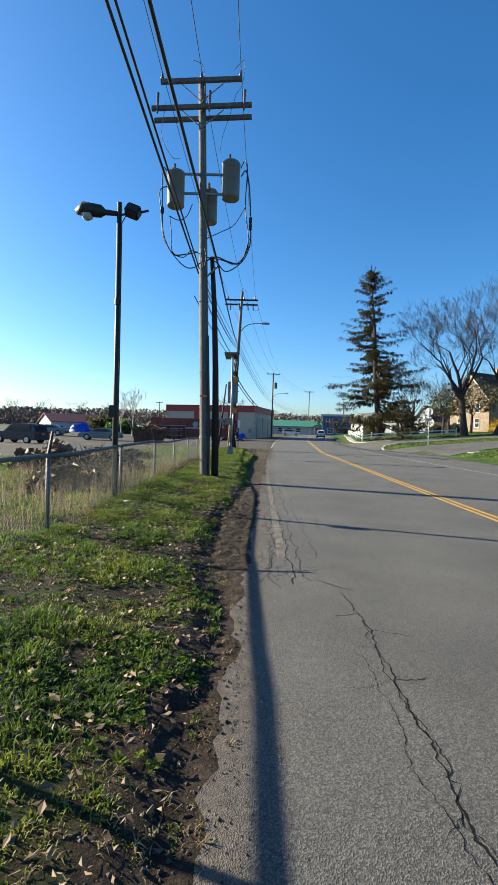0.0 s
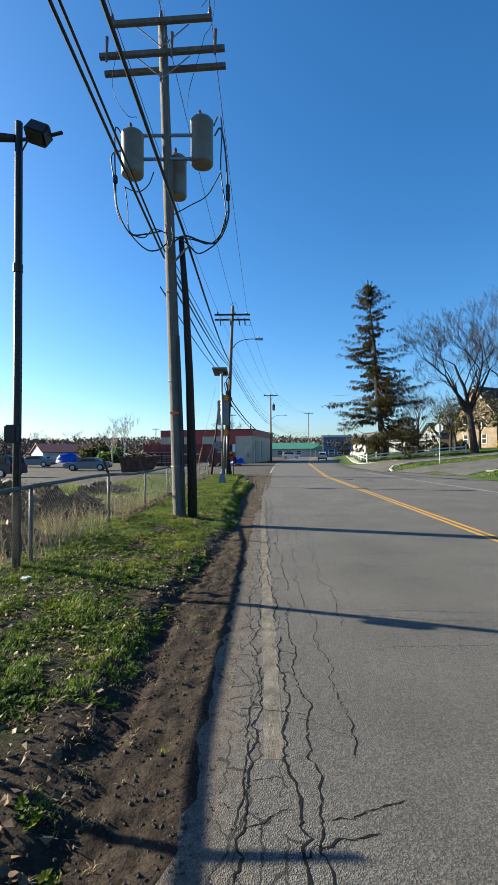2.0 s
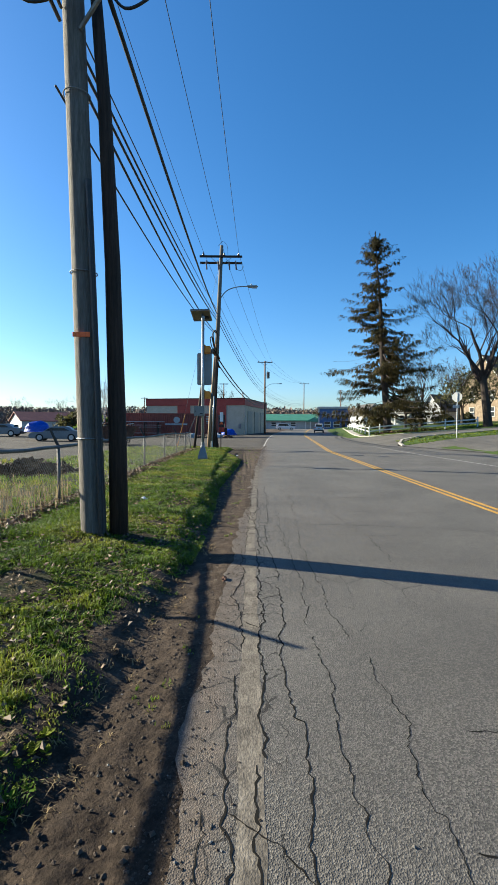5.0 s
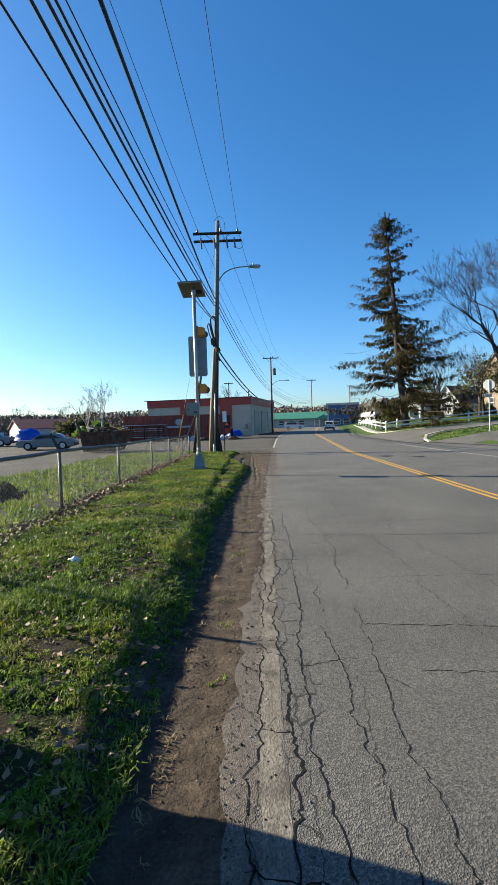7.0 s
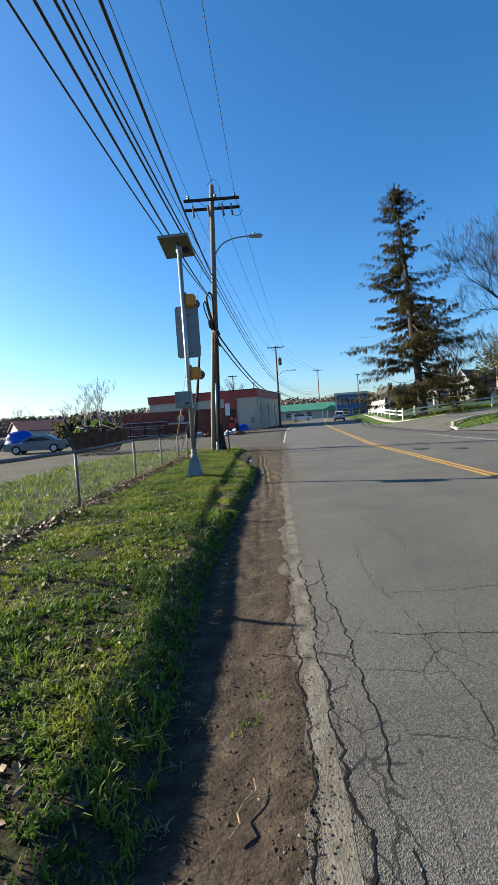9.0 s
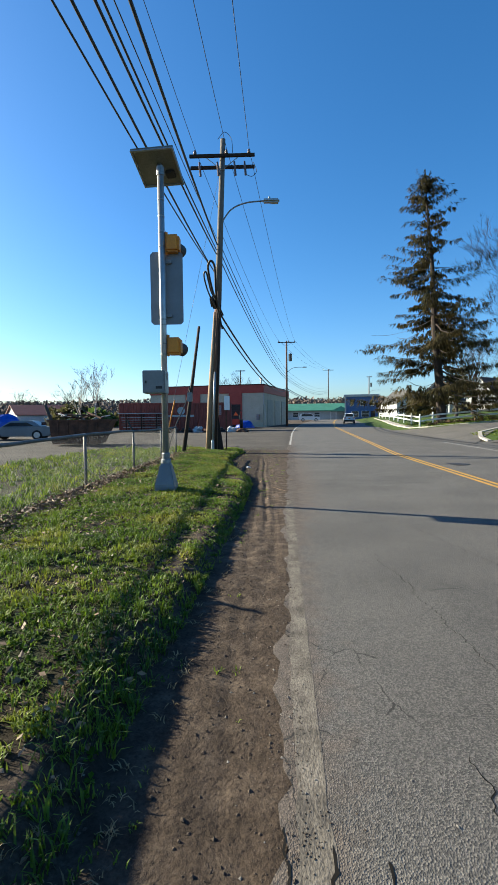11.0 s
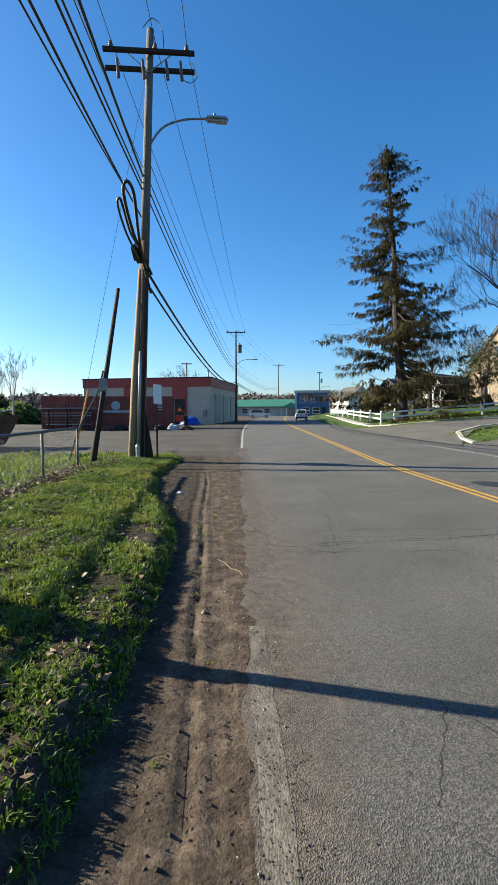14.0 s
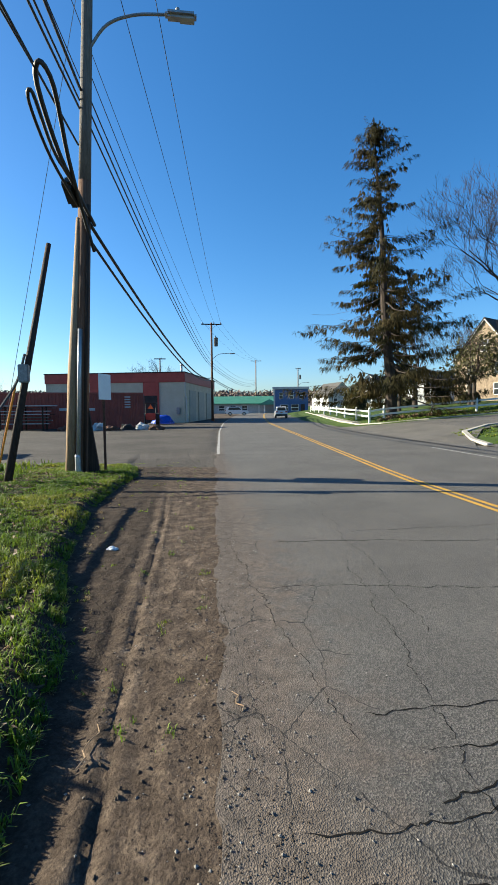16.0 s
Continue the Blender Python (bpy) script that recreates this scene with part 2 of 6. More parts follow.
def prism(outline, axis, a, b, bm=None, bevel=0.0):
    """A flat outline pushed through from a to b along an axis (0, 1 or 2)."""
    own = bmesh.new()

    def at(p, h):
        q = list(p)
        q.insert(axis, h)
        return q
    lo = [own.verts.new(at(p, a)) for p in outline]
    hi = [own.verts.new(at(p, b)) for p in outline]
    own.faces.new(lo)
    own.faces.new(hi[::-1])
    for i in range(len(lo)):
        j = (i + 1) % len(lo)
        own.faces.new((lo[j], lo[i], hi[i], hi[j]))
    bmesh.ops.recalc_face_normals(own, faces=own.faces)
    if bevel:
        bmesh.ops.bevel(own, geom=own.edges[:], offset=bevel, segments=2, affect="EDGES")
    return merge(bm, own)


def lathe(profile, sides=16, bm=None, at=(0, 0, 0)):
    """Turns a profile of (radius, height) round the upright axis."""
    bm = bm or bmesh.new()
    rings = [[bm.verts.new((at[0] + r * math.cos(6.28319 * k / sides), at[1] + r * math.sin(6.28319 * k / sides), at[2] + h)) for k in range(sides)] for r, h in profile]
    for a, b in zip(rings, rings[1:]):
        for k in range(sides):
            bm.faces.new((a[k], a[(k + 1) % sides], b[(k + 1) % sides], b[k]))
    bm.faces.new(rings[0][::-1])
    bm.faces.new(rings[-1])
    return bm


def arrays(name, verts, faces, mat, label="", category="", kind="", parent=None):
    """A mesh from numpy arrays of corners and triangles or quads."""
    me = bpy.data.meshes.new(name)
    me.from_pydata(verts, [], faces)
    me.materials.append(mat)
    ob = new(name, me)
    if parent:
        ob.parent = parent
    return tagged(ob, label, category, "", kind)


# ---- plan of the road and the lie of the land ----
LEFT_EDGE = ((-60, -1.2), (0, -0.42), (4, -0.25), (8, -0.06), (11, 0.06), (14, 0.18), (17, 0.36), (20, 0.5), (23, 0.63), (26, 0.78), (29, 0.96), (36, 1.35), (46, 1.9), (62, 3.0), (78, 4.4), (100, 7.2), (125, 11.0), (170, 19.0))
LEFT_LINE = ((-60, 0.1), (0, 0.14), (6, 0.27), (10, 0.36), (14.5, 0.43), (18, 0.55), (22, 0.7), (26, 0.87), (30, 1.05), (36, 1.4), (46, 2.0), (62, 3.1), (78, 4.55), (100, 7.4), (125, 11.2), (170, 19.2))
MIDDLE = ((-60, 4.0), (0, 4.75), (10, 4.95), (22, 5.35), (32, 5.75), (38, 5.95), (50, 7.05), (65, 8.4), (78, 9.6), (100, 12.6), (125, 16.6), (170, 25.0))
RIGHT_LINE = ((-60, 11.0), (0, 11.0), (20, 10.9), (34, 10.7), (49, 10.9), (65, 12.2), (78, 13.5), (100, 16.5), (125, 20.6), (170, 29.0))
RIGHT_EDGE = ((-60, 15.2), (28, 15.2), (38, 16.5), (41, 16.4), (46, 13.4), (49, 12.25), (65, 13.55), (78, 14.85), (100, 17.85), (125, 21.95), (170, 30.35))
GRASS_EDGE = ((-60, -1.5), (0, -0.55), (3, -0.5), (5, -0.85), (8, -0.85), (11, -0.55), (14, -0.3), (17, -0.3), (20, -0.36), (24, -0.12), (27, 0.05), (29.5, 0.12), (31, 0.0), (33, -0.5), (36, -0.8), (38, -0.7), (40, -0.45), (43, -0.9))


def along(table, y):
    if y <= table[0][0]:
        return table[0][1]
    last = table[0]
    for p in table:
        if y < p[0]:
            return last[1] + (p[1] - last[1]) * (y - last[0]) / (p[0] - last[0])
        last = p
    return last[1]


def far_rise(y):
    return along(((40, 0), (80, 0.3), (140, 0.95), (400, 2.0)), y)


def step(a, b, x):
    t = min(1, max(0, (x - a) / ((b - a) or 1e-6)))
    return t * t * (3 - 2 * t)


def ground_z(x, y):
    """Height of the bare ground."""
    z = far_rise(y)
    e = along(LEFT_EDGE, y)
    if x < e:
        g = along(GRASS_EDGE, y)
        top = along(((0, 0.05), (12, 0.07), (20, 0.145), (27, 0.15), (36, 0.14), (42, 0.06), (46, 0.0)), y)
        z += top * step(g + 0.08, g - 0.22, x) - (0.02 - 0.014 * step(18, 26, y)) * step(e, e - 0.2, x) * (1 - step(g, g - 0.3, x))
        z += (0.12 - 0.06 * step(12, 20, y)) * step(g - 0.1, g - 1.9, x) * step(44, 38, y)
        z += 0.02 * (noise.noise((x * 0.9, y * 0.9, 0)) + 0.5 * noise.noise((x * 2.7, y * 2.7, 3))) * step(g + 0.1, g - 0.5, x)
        z -= 0.1 * step(-3.3, -5.5, x) * step(46, 40, y)
        z += 0.5 * step(-8, -40, x) * step(30, 70, y)
    r = along(RIGHT_EDGE, y) - 0.05
    if x > r:
        d = min(x - r, 26)
        z += 0.16 * min(d, 4) + 0.08 * max(0, d - 4)
    return z


# ---- the ground: one sheet to the horizon ----
def spaced(marks):
    out = []
    for a, b, d in marks:
        out += list(np.arange(a, b, d))
    return out + [marks[-1][1]]


def sheet(name, xs, ys, height, mat, label, category):
    v = [(x, y, height(x, y)) for y in ys for x in xs]
    w = len(xs)
    f = [(j * w + i, j * w + i + 1, (j + 1) * w + i + 1, (j + 1) * w + i) for j in range(len(ys) - 1) for i in range(w - 1)]
    ob = arrays(name, v, f, mat, label, category, "structure")
    ob.data.shade_smooth()
    return ob


def soil_material():
    """Grass, bare mud and gravel by their place on the plan."""
    m = bpy.data.materials.new("verge_soil_grass_gravel")
    m.use_nodes = True
    n, l = m.node_tree.nodes, m.node_tree.links
    b = n["Principled BSDF"]
    b.inputs["Roughness"].default_value = 0.95
    b.inputs["Specular IOR Level"].default_value = 0.15
    co = n.new("ShaderNodeTexCoord")

    def tex(scale, detail=6):
        t = n.new("ShaderNodeTexNoise")
        t.inputs["Scale"].default_value, t.inputs["Detail"].default_value, t.inputs["Roughness"].default_value = scale, detail, 0.65
        l.new(co.outputs["Object"], t.inputs["Vector"])
        return t.outputs["Fac"]

    def ramp(fac, stops):
        r = n.new("ShaderNodeValToRGB")
        r.color_ramp.elements[0].position, r.color_ramp.elements[0].color = stops[0][0], (*stops[0][1], 1)
        r.color_ramp.elements[1].position, r.color_ramp.elements[1].color = stops[-1][0], (*stops[-1][1], 1)
        for p, c in stops[1:-1]:
            r.color_ramp.elements.new(p).color = (*c, 1)
        l.new(fac, r.inputs[0])
        return r.outputs[0]

    def mix(fac, a, c):
        x = n.new("ShaderNodeMix")
        x.data_type = "RGBA"
        l.new(fac, x.inputs[0])
        l.new(a, x.inputs[6])
        l.new(c, x.inputs[7])
        return x.outputs[2]
    grass = ramp(tex(1.7), [(0.3, (0.014, 0.01, 0.006)), (0.48, (0.026, 0.02, 0.01)), (0.6, (0.02, 0.028, 0.006)), (0.75, (0.045, 0.038, 0.016))])
    mud = ramp(tex(5), [(0.3, (0.03, 0.022, 0.016)), (0.5, (0.066, 0.049, 0.036)), (0.72, (0.145, 0.112, 0.083))])
    dark_mud = ramp(tex(7), [(0.3, (0.012, 0.008, 0.006)), (0.5, (0.028, 0.02, 0.014)), (0.72, (0.062, 0.046, 0.033))])
    gravel = ramp(tex(0.35), [(0.3, (0.05, 0.045, 0.04)), (0.7, (0.085, 0.077, 0.068))])
    at = n.new("ShaderNodeAttribute")
    at.attribute_name = "cover"
    sp = n.new("ShaderNodeSeparateColor")
    l.new(at.outputs["Color"], sp.inputs[0])

    # alpha of the plan blends in the darker mud tone
    mud = mix(at.outputs["Alpha"], mud, dark_mud)

    def edge(o, scale, amount):
        a = n.new("ShaderNodeMath")
        a.operation = "MULTIPLY_ADD"
        l.new(tex(scale), a.inputs[0])
        a.inputs[1].default_value = amount
        l.new(o, a.inputs[2])
        r = n.new("ShaderNodeMapRange")
        r.inputs[1].default_value, r.inputs[2].default_value = 0.42 + amount / 2, 0.58 + amount / 2
        l.new(a.outputs[0], r.inputs[0])
        return r.outputs[0]
    lawn = ramp(tex(0.9), [(0.35, (0.03, 0.05, 0.01)), (0.65, (0.06, 0.095, 0.016))])
    grass = mix(edge(sp.outputs[2], 1.5, 0.5), grass, lawn)
    colour = mix(edge(sp.outputs[0], 4, 0.9), grass, mud)
    colour = mix(edge(sp.outputs[1], 1.2, 0.6), colour, gravel)
    fine = tex(55, 4)
    mr = n.new("ShaderNodeMapRange")
    mr.inputs[1].default_value, mr.inputs[2].default_value, mr.inputs[3].default_value, mr.inputs[4].default_value = 0.3, 0.7, 0.6, 1.35
    l.new(fine, mr.inputs[0])
    x = n.new("ShaderNodeVectorMath")
    x.operation = "SCALE"
    l.new(colour, x.inputs[0])
    l.new(mr.outputs[0], x.inputs["Scale"])
    l.new(x.outputs[0], b.inputs["Base Color"])
    u = n.new("ShaderNodeBump")
    u.inputs["Strength"].default_value, u.inputs["Distance"].default_value = 0.8, 0.03
    l.new(tex(22, 8), u.inputs["Height"])
    l.new(u.outputs[0], b.inputs["Normal"])
    return m


def in_lot(x, y):
    """How far a place belongs to the gravel lot and the yard entrance."""
    entrance = step(41.5, 43.0, y + 0.25 * x + 0.6) * step(96, 90, y)
    yard = step(-9.0, -11.0, x) * step(20, 24, y) * step(150, 140, y)
    near = step(-7.5, -8.5, x) * step(26, 30, y) * step(46, 44, y)
    return max(entrance, yard, near) if x < along(LEFT_EDGE, y) + 0.3 else 0.0


def rut(x, y):
    """Wheel ruts and lumps in the mud beside the asphalt."""
    g, e = along(GRASS_EDGE, y), along(LEFT_EDGE, y)
    if x > e - 0.02 or x < g - 0.6 or y < -3 or y > 46:
        return 0.0
    w = step(g - 0.5, g, x) * step(e - 0.02, e - 0.16, x)
    z = (0.012 + 0.016 * step(13, 9, y)) * noise.noise((x * 6, y * 5, 1)) + (0.008 + 0.012 * step(13, 9, y)) * noise.noise((x * 15, y * 13, 5))
    for at, y0, deep, wide in ((0.45, 23, 0.036, 0.03), (0.3, 26, 0.02, 0.04), (0.58, 19, 0.015, 0.025), (0.66, 17, 0.014, 0.02), (0.26, 18, 0.014, 0.025)):
        z -= deep * step(y0, y0 + 5, y) * step(39, 34, y) * (0.75 + 0.5 * noise.noise((at * 7, y * 1.7, 4))) * math.exp(-((x - at - 0.07 * noise.noise((at, y * 0.45, 0)) - 0.02 * noise.noise((at, y * 3, 8))) / wide) ** 2)
    if 2 < y < 13:
        z -= 0.02 * math.exp(-((x - g - 0.15) / 0.1) ** 2) * (0.6 + 0.4 * math.sin(y * 16))
        z += 0.012 * math.exp(-((x - g - 0.4) / 0.12) ** 2) * (0.5 + 0.5 * math.sin(y * 21 + x * 6))
    return z * w


NEAR_X = (-6.0, 2.2)
NEAR_Y = (-4.0, 46.0)


def cover(ob):
    me = ob.data
    a = me.color_attributes.new("cover", "FLOAT_COLOR", "POINT")
    for i, v in enumerate(me.vertices):
        x, y = v.co.x, v.co.y
        g = along(GRASS_EDGE, y)
        mud = step(g - 0.75, g + 0.1, x) if x < along(LEFT_EDGE, y) + 2 else 0.0
        # alpha: darker mud below y 13.5, half to 26, left strip beyond 24
        a.data[i].color = (mud, in_lot(x, y), step(13, 14.5, x) + step(-3.2, -4.2, x) * 0.45, max(step(13.5, 9, y), 0.5 * step(26, 22, y), 0.8 * step(0.42, 0.2, x) * step(24, 28, y)))


SOIL = soil_material()


def far_height(x, y):
    inside = NEAR_X[0] - 0.01 < x < 60 and NEAR_Y[0] < y < NEAR_Y[1] and x < 2.1
    onroad = along(LEFT_EDGE, y) + 0.1 < x < along(RIGHT_EDGE, y) - 0.15 and y < 175
    return ground_z(x, y) - (0.15 if inside and x > NEAR_X[0] + 0.2 else 0) - (0.12 if onroad else 0)


ground = sheet("ground", spaced([(-2500, -300, 440), (-300, -60, 40), (-60, -8, 4), (-8, 14, 0.5), (14, 60, 3), (60, 300, 40), (300, 2500, 440)]),
               spaced([(-1500, -100, 350), (-100, -4, 8), (-4, 48, 1.0), (48, 200, 3.0), (200, 600, 50), (600, 4000, 680)]), far_height, SOIL,
               "rough grass, bare mud and grey gravel ground", "ground")
cover(ground)
verge = sheet("verge_ground", spaced([(NEAR_X[0], -3.0, 0.25), (-3.0, -1.3, 0.1), (-1.3, NEAR_X[1], 0.035)]), spaced([(NEAR_Y[0], NEAR_Y[1], 0.06)]),
              lambda x, y: ground_z(x, y) + rut(x, y) - 0.10 * step(along(LEFT_EDGE, y) + 0.3, along(LEFT_EDGE, y) + 0.42, x), SOIL,
              "muddy grass verge with wheel ruts beside the asphalt", "ground")
cover(verge)


# ---- road ----
def asphalt_material():
    """Fine stony asphalt with a dusty, pale margin along its left edge and darker stains."""
    m = bpy.data.materials.new("worn_grey_asphalt")
    m.use_nodes = True
    n, l = m.node_tree.nodes, m.node_tree.links
    b = n["Principled BSDF"]
    b.inputs["Roughness"].default_value = 0.8
    co = n.new("ShaderNodeTexCoord")

    def tex(kind, scale, detail=3):
        t = n.new(kind)
        t.inputs["Scale"].default_value = scale
        if kind == "ShaderNodeTexNoise":
            t.inputs["Detail"].default_value = detail
        l.new(co.outputs["Object"], t.inputs["Vector"])
        return t

    def ramp(fac, stops):
        r = n.new("ShaderNodeValToRGB")
        r.color_ramp.elements[0].position, r.color_ramp.elements[0].color = stops[0][0], (*stops[0][1], 1)
        r.color_ramp.elements[1].position, r.color_ramp.elements[1].color = stops[-1][0], (*stops[-1][1], 1)
        for p, c in stops[1:-1]:
            r.color_ramp.elements.new(p).color = (*c, 1)
        l.new(fac, r.inputs[0])
        return r.outputs[0]

    def mix(fac, a, c, mode="MIX"):
        x = n.new("ShaderNodeMix")
        x.data_type, x.blend_type = "RGBA", mode
        if isinstance(fac, float):
            x.inputs[0].default_value = fac
        else:
            l.new(fac, x.inputs[0])
        l.new(a, x.inputs[6])
        l.new(c, x.inputs[7])
        return x.outputs[2]
    stones = tex("ShaderNodeTexVoronoi", 135)
    big = tex("ShaderNodeTexNoise", 0.7, 6)
    base = ramp(big.outputs["Fac"], [(0.3, (0.053, 0.0495, 0.045)), (0.5, (0.068, 0.0635, 0.058)), (0.7, (0.083, 0.0775, 0.071))])
    grit = ramp(stones.outputs["Color"], [(0.0, (0.3, 0.3, 0.3)), (0.5, (0.93, 0.92, 0.9)), (0.9, (1.95, 1.9, 1.8))])
    col = mix(1.0, base, grit, "MULTIPLY")
    dust = ramp(tex("ShaderNodeTexNoise", 9, 6).outputs["Fac"], [(0.3, (0.05, 0.038, 0.029)), (0.7, (0.11, 0.086, 0.066))])
    at = n.new("ShaderNodeAttribute")
    at.attribute_name = "margin"
    sp = n.new("ShaderNodeSeparateColor")
    l.new(at.outputs["Color"], sp.inputs[0])
    a = n.new("ShaderNodeMath")
    a.operation = "MULTIPLY_ADD"
    l.new(tex("ShaderNodeTexNoise", 5, 8).outputs["Fac"], a.inputs[0])
    a.inputs[1].default_value = 0.9
    l.new(sp.outputs[0], a.inputs[2])
    r = n.new("ShaderNodeMapRange")
    r.inputs[1].default_value, r.inputs[2].default_value, r.inputs[4].default_value = 0.75, 1.15, 0.85
    l.new(a.outputs[0], r.inputs[0])
    col = mix(r.outputs[0], col, mix(0.55, dust, grit, "MULTIPLY"))
    # block cracking along the worn edge: cell borders, bent by noise, where the plan marks it
    def vec(op, a, c):
        x = n.new("ShaderNodeVectorMath")
        x.operation = op
        l.new(a, x.inputs[0])
        if isinstance(c, tuple):
            x.inputs[1].default_value = c
        else:
            l.new(c, x.inputs[1])
        return x.outputs[0]

    def num(op, a, c, d=None):
        x = n.new("ShaderNodeMath")
        x.operation = op
        for i, o in enumerate((a, c, d)):
            if isinstance(o, (int, float)):
                x.inputs[i].default_value = o
            elif o is not None:
                l.new(o, x.inputs[i])
        return x.outputs[0]
    bend = vec("MULTIPLY", vec("SUBTRACT", tex("ShaderNodeTexNoise", 9, 5).outputs["Color"], (0.5, 0.5, 0.5)), (0.11, 0.11, 0.0))
    place = vec("ADD", co.outputs["Object"], bend)
    lines = []
    for scale, wide in (((7.0, 3.0, 1.0), 0.03), ((2.3, 1.1, 1.0), 0.006)):
        cell = n.new("ShaderNodeTexVoronoi")
        cell.feature, cell.voronoi_dimensions = "DISTANCE_TO_EDGE", "2D"
        cell.inputs["Scale"].default_value = 1.0
        l.new(vec("MULTIPLY", place, scale), cell.inputs["Vector"])
        width = num("MULTIPLY", num("POWER", tex("ShaderNodeTexNoise", 3.1, 3).outputs["Fac"], 2.0), wide * 4)
        lines.append(num("LESS_THAN", cell.outputs["Distance"], width))
    zone = num("GREATER_THAN", num("MULTIPLY_ADD", tex("ShaderNodeTexNoise", 1.9, 5).outputs["Fac"], 0.7, sp.outputs[1]), 0.95)
    zone2 = num("GREATER_THAN", num("MULTIPLY_ADD", tex("ShaderNodeTexNoise", 0.45, 4).outputs["Fac"], 1.0, sp.outputs[2]), 1.16)
    cut = num("MAXIMUM", num("MULTIPLY", lines[0], zone), num("MULTIPLY", lines[1], zone2))
    # crack lines are coloured near black for the shade down inside them
    crack_shade = n.new("ShaderNodeRGB")
    crack_shade.outputs[0].default_value = (0.008, 0.0065, 0.005, 1)
    col = mix(num("MULTIPLY", cut, 0.92), col, crack_shade.outputs[0])
    l.new(col, b.inputs["Base Color"])
    u = n.new("ShaderNodeBump")
    u.inputs["Strength"].default_value, u.inputs["Distance"].default_value = 0.5, 0.007
    l.new(num("SUBTRACT", stones.outputs["Distance"], num("MULTIPLY", cut, 1.5)), u.inputs["Height"])
    l.new(u.outputs[0], b.inputs["Normal"])
    return m


M_ASPHALT = asphalt_material()


def road_z(x, y):
    return far_rise(y) + 0.004


def ribbon(name, y0, y1, left, right, lift, mat, label, category, dy=1.0, wob=0.0, parent=None, cuts=(0, 1)):
    ys = list(np.arange(y0, y1, dy)) + [y1]
    v = []
    for y in ys:
        a, c = left(y), right(y)
        a += wob * noise.noise((y * 1.3, 2, a)) + wob * 0.7 * noise.noise((y * 6, 7, a))
        for i in cuts:
            x = a + (c - a) * i
            v.append((x, y, road_z(x, y) + lift))
    k = len(cuts)
    nx = k - 1
    f = [(j * k + i, j * k + i + 1, (j + 1) * k + i + 1, (j + 1) * k + i) for j in range(len(ys) - 1) for i in range(nx)]
    return arrays(name, v, f, mat, label, category, "structure", parent)


road = ribbon("road", -80, 170, lambda y: along(LEFT_EDGE, y), lambda y: along(RIGHT_EDGE, y), 0, M_ASPHALT, "worn grey asphalt road, cracked along its edge", "road", 0.1, 0.1, None, (0, 0.012, 0.025, 0.04, 0.06, 0.085, 0.12, 0.2, 0.4, 0.6, 0.8, 1))
margin = road.data.color_attributes.new("margin", "FLOAT_COLOR", "POINT")
for i, v in enumerate(road.data.vertices):
    d = v.co.x - along(LEFT_EDGE, v.co.y)
    margin.data[i].color = (math.exp(-max(d, 0) / (0.32 + 0.4 * step(24, 29, v.co.y) * step(44, 38, v.co.y))) * (0.95 + 0.2 * step(22, 27, v.co.y)), 0.72 * step(3.5, 4.2, v.co.y) * step(24, 18, v.co.y) * step(1.35 - 0.02 * v.co.y, 0.25, d) * step(-0.05, 0.1, d), 0.62 * step(3.5, 8, v.co.y) * step(4.2, 1.5, d), 1)
for off in (-0.14, 0.06):
    ribbon("centre_line", -60, 150, lambda y: along(MIDDLE, y) + off, lambda y: along(MIDDLE, y) + off + 0.1, 0.004, M_YELLOWLINE, "worn yellow centre line", "road marking", 0.5, 0.008)
ribbon("right_edge_line", -60, 46, lambda y: along(RIGHT_LINE, y), lambda y: along(RIGHT_LINE, y) + 0.1, 0.004, M_WHITELINE, "worn white edge line", "road marking", 0.5, 0.01)
ribbon("left_edge_line", 45, 90, lambda y: along(LEFT_LINE, y) - 0.05, lambda y: along(LEFT_LINE, y) + 0.06, 0.004, M_WHITELINE, "worn white edge line", "road marking", 0.25, 0.03)
M_OLDLINE = material("faded_pale_edge_paint", [(0.06, 0.053, 0.045), (0.125, 0.11, 0.09), (0.175, 0.155, 0.128)], 9, 0.85, 0, 0.3, 120, (1, 0.5, 1), 0.4)
ribbon("left_edge_line", 5.0, 27.5, lambda y: along(LEFT_LINE, y) - 0.07, lambda y: along(LEFT_LINE, y) + 0.055 + 0.02 * noise.noise((3.0, y * 4.0, 1.0)), 0.0012, M_OLDLINE, "almost worn off pale edge line between two cracks", "road marking", 0.06, 0.02)
side = bmesh.new()
q = [(12.0, 44.5), (13.6, 47.2), (15.6, 49.6), (24, 51.5), (42, 54), (42, 60), (26, 58), (20, 58.5), (16.3, 60.0), (14.4, 63.0), (13.2, 66.0), (12, 60)]
side_faces = [side.verts.new((x, y, ground_z(x, y) + 0.03)) for x, y in q]
side.faces.new(side_faces)
bmesh.ops.triangulate(side, faces=side.faces)
bmesh.ops.subdivide_edges(side, edges=side.edges, cuts=6, use_grid_fill=True)
for vert in side.verts:
    vert.co.z = ground_z(vert.co.x, vert.co.y) + 0.025
drive = bmesh.new()
q = [(13.2, 46.0), (17.5, 45.6), (24, 46.6), (42, 48.4), (42, 43.0), (30, 41.2), (22, 39.8), (17.4, 38.2), (15.8, 37.6)]
drive.faces.new([drive.verts.new((x, y, 0)) for x, y in q])
bmesh.ops.triangulate(drive, faces=drive.faces)
bmesh.ops.subdivide_edges(drive, edges=drive.edges, cuts=6, use_grid_fill=True)
for vert in drive.verts:
    vert.co.z = ground_z(vert.co.x, vert.co.y) + 0.035
solo("driveway", drive, M_ASPHALT, "grey asphalt drive climbing from the road before the corner lawn", "road", "", "structure")
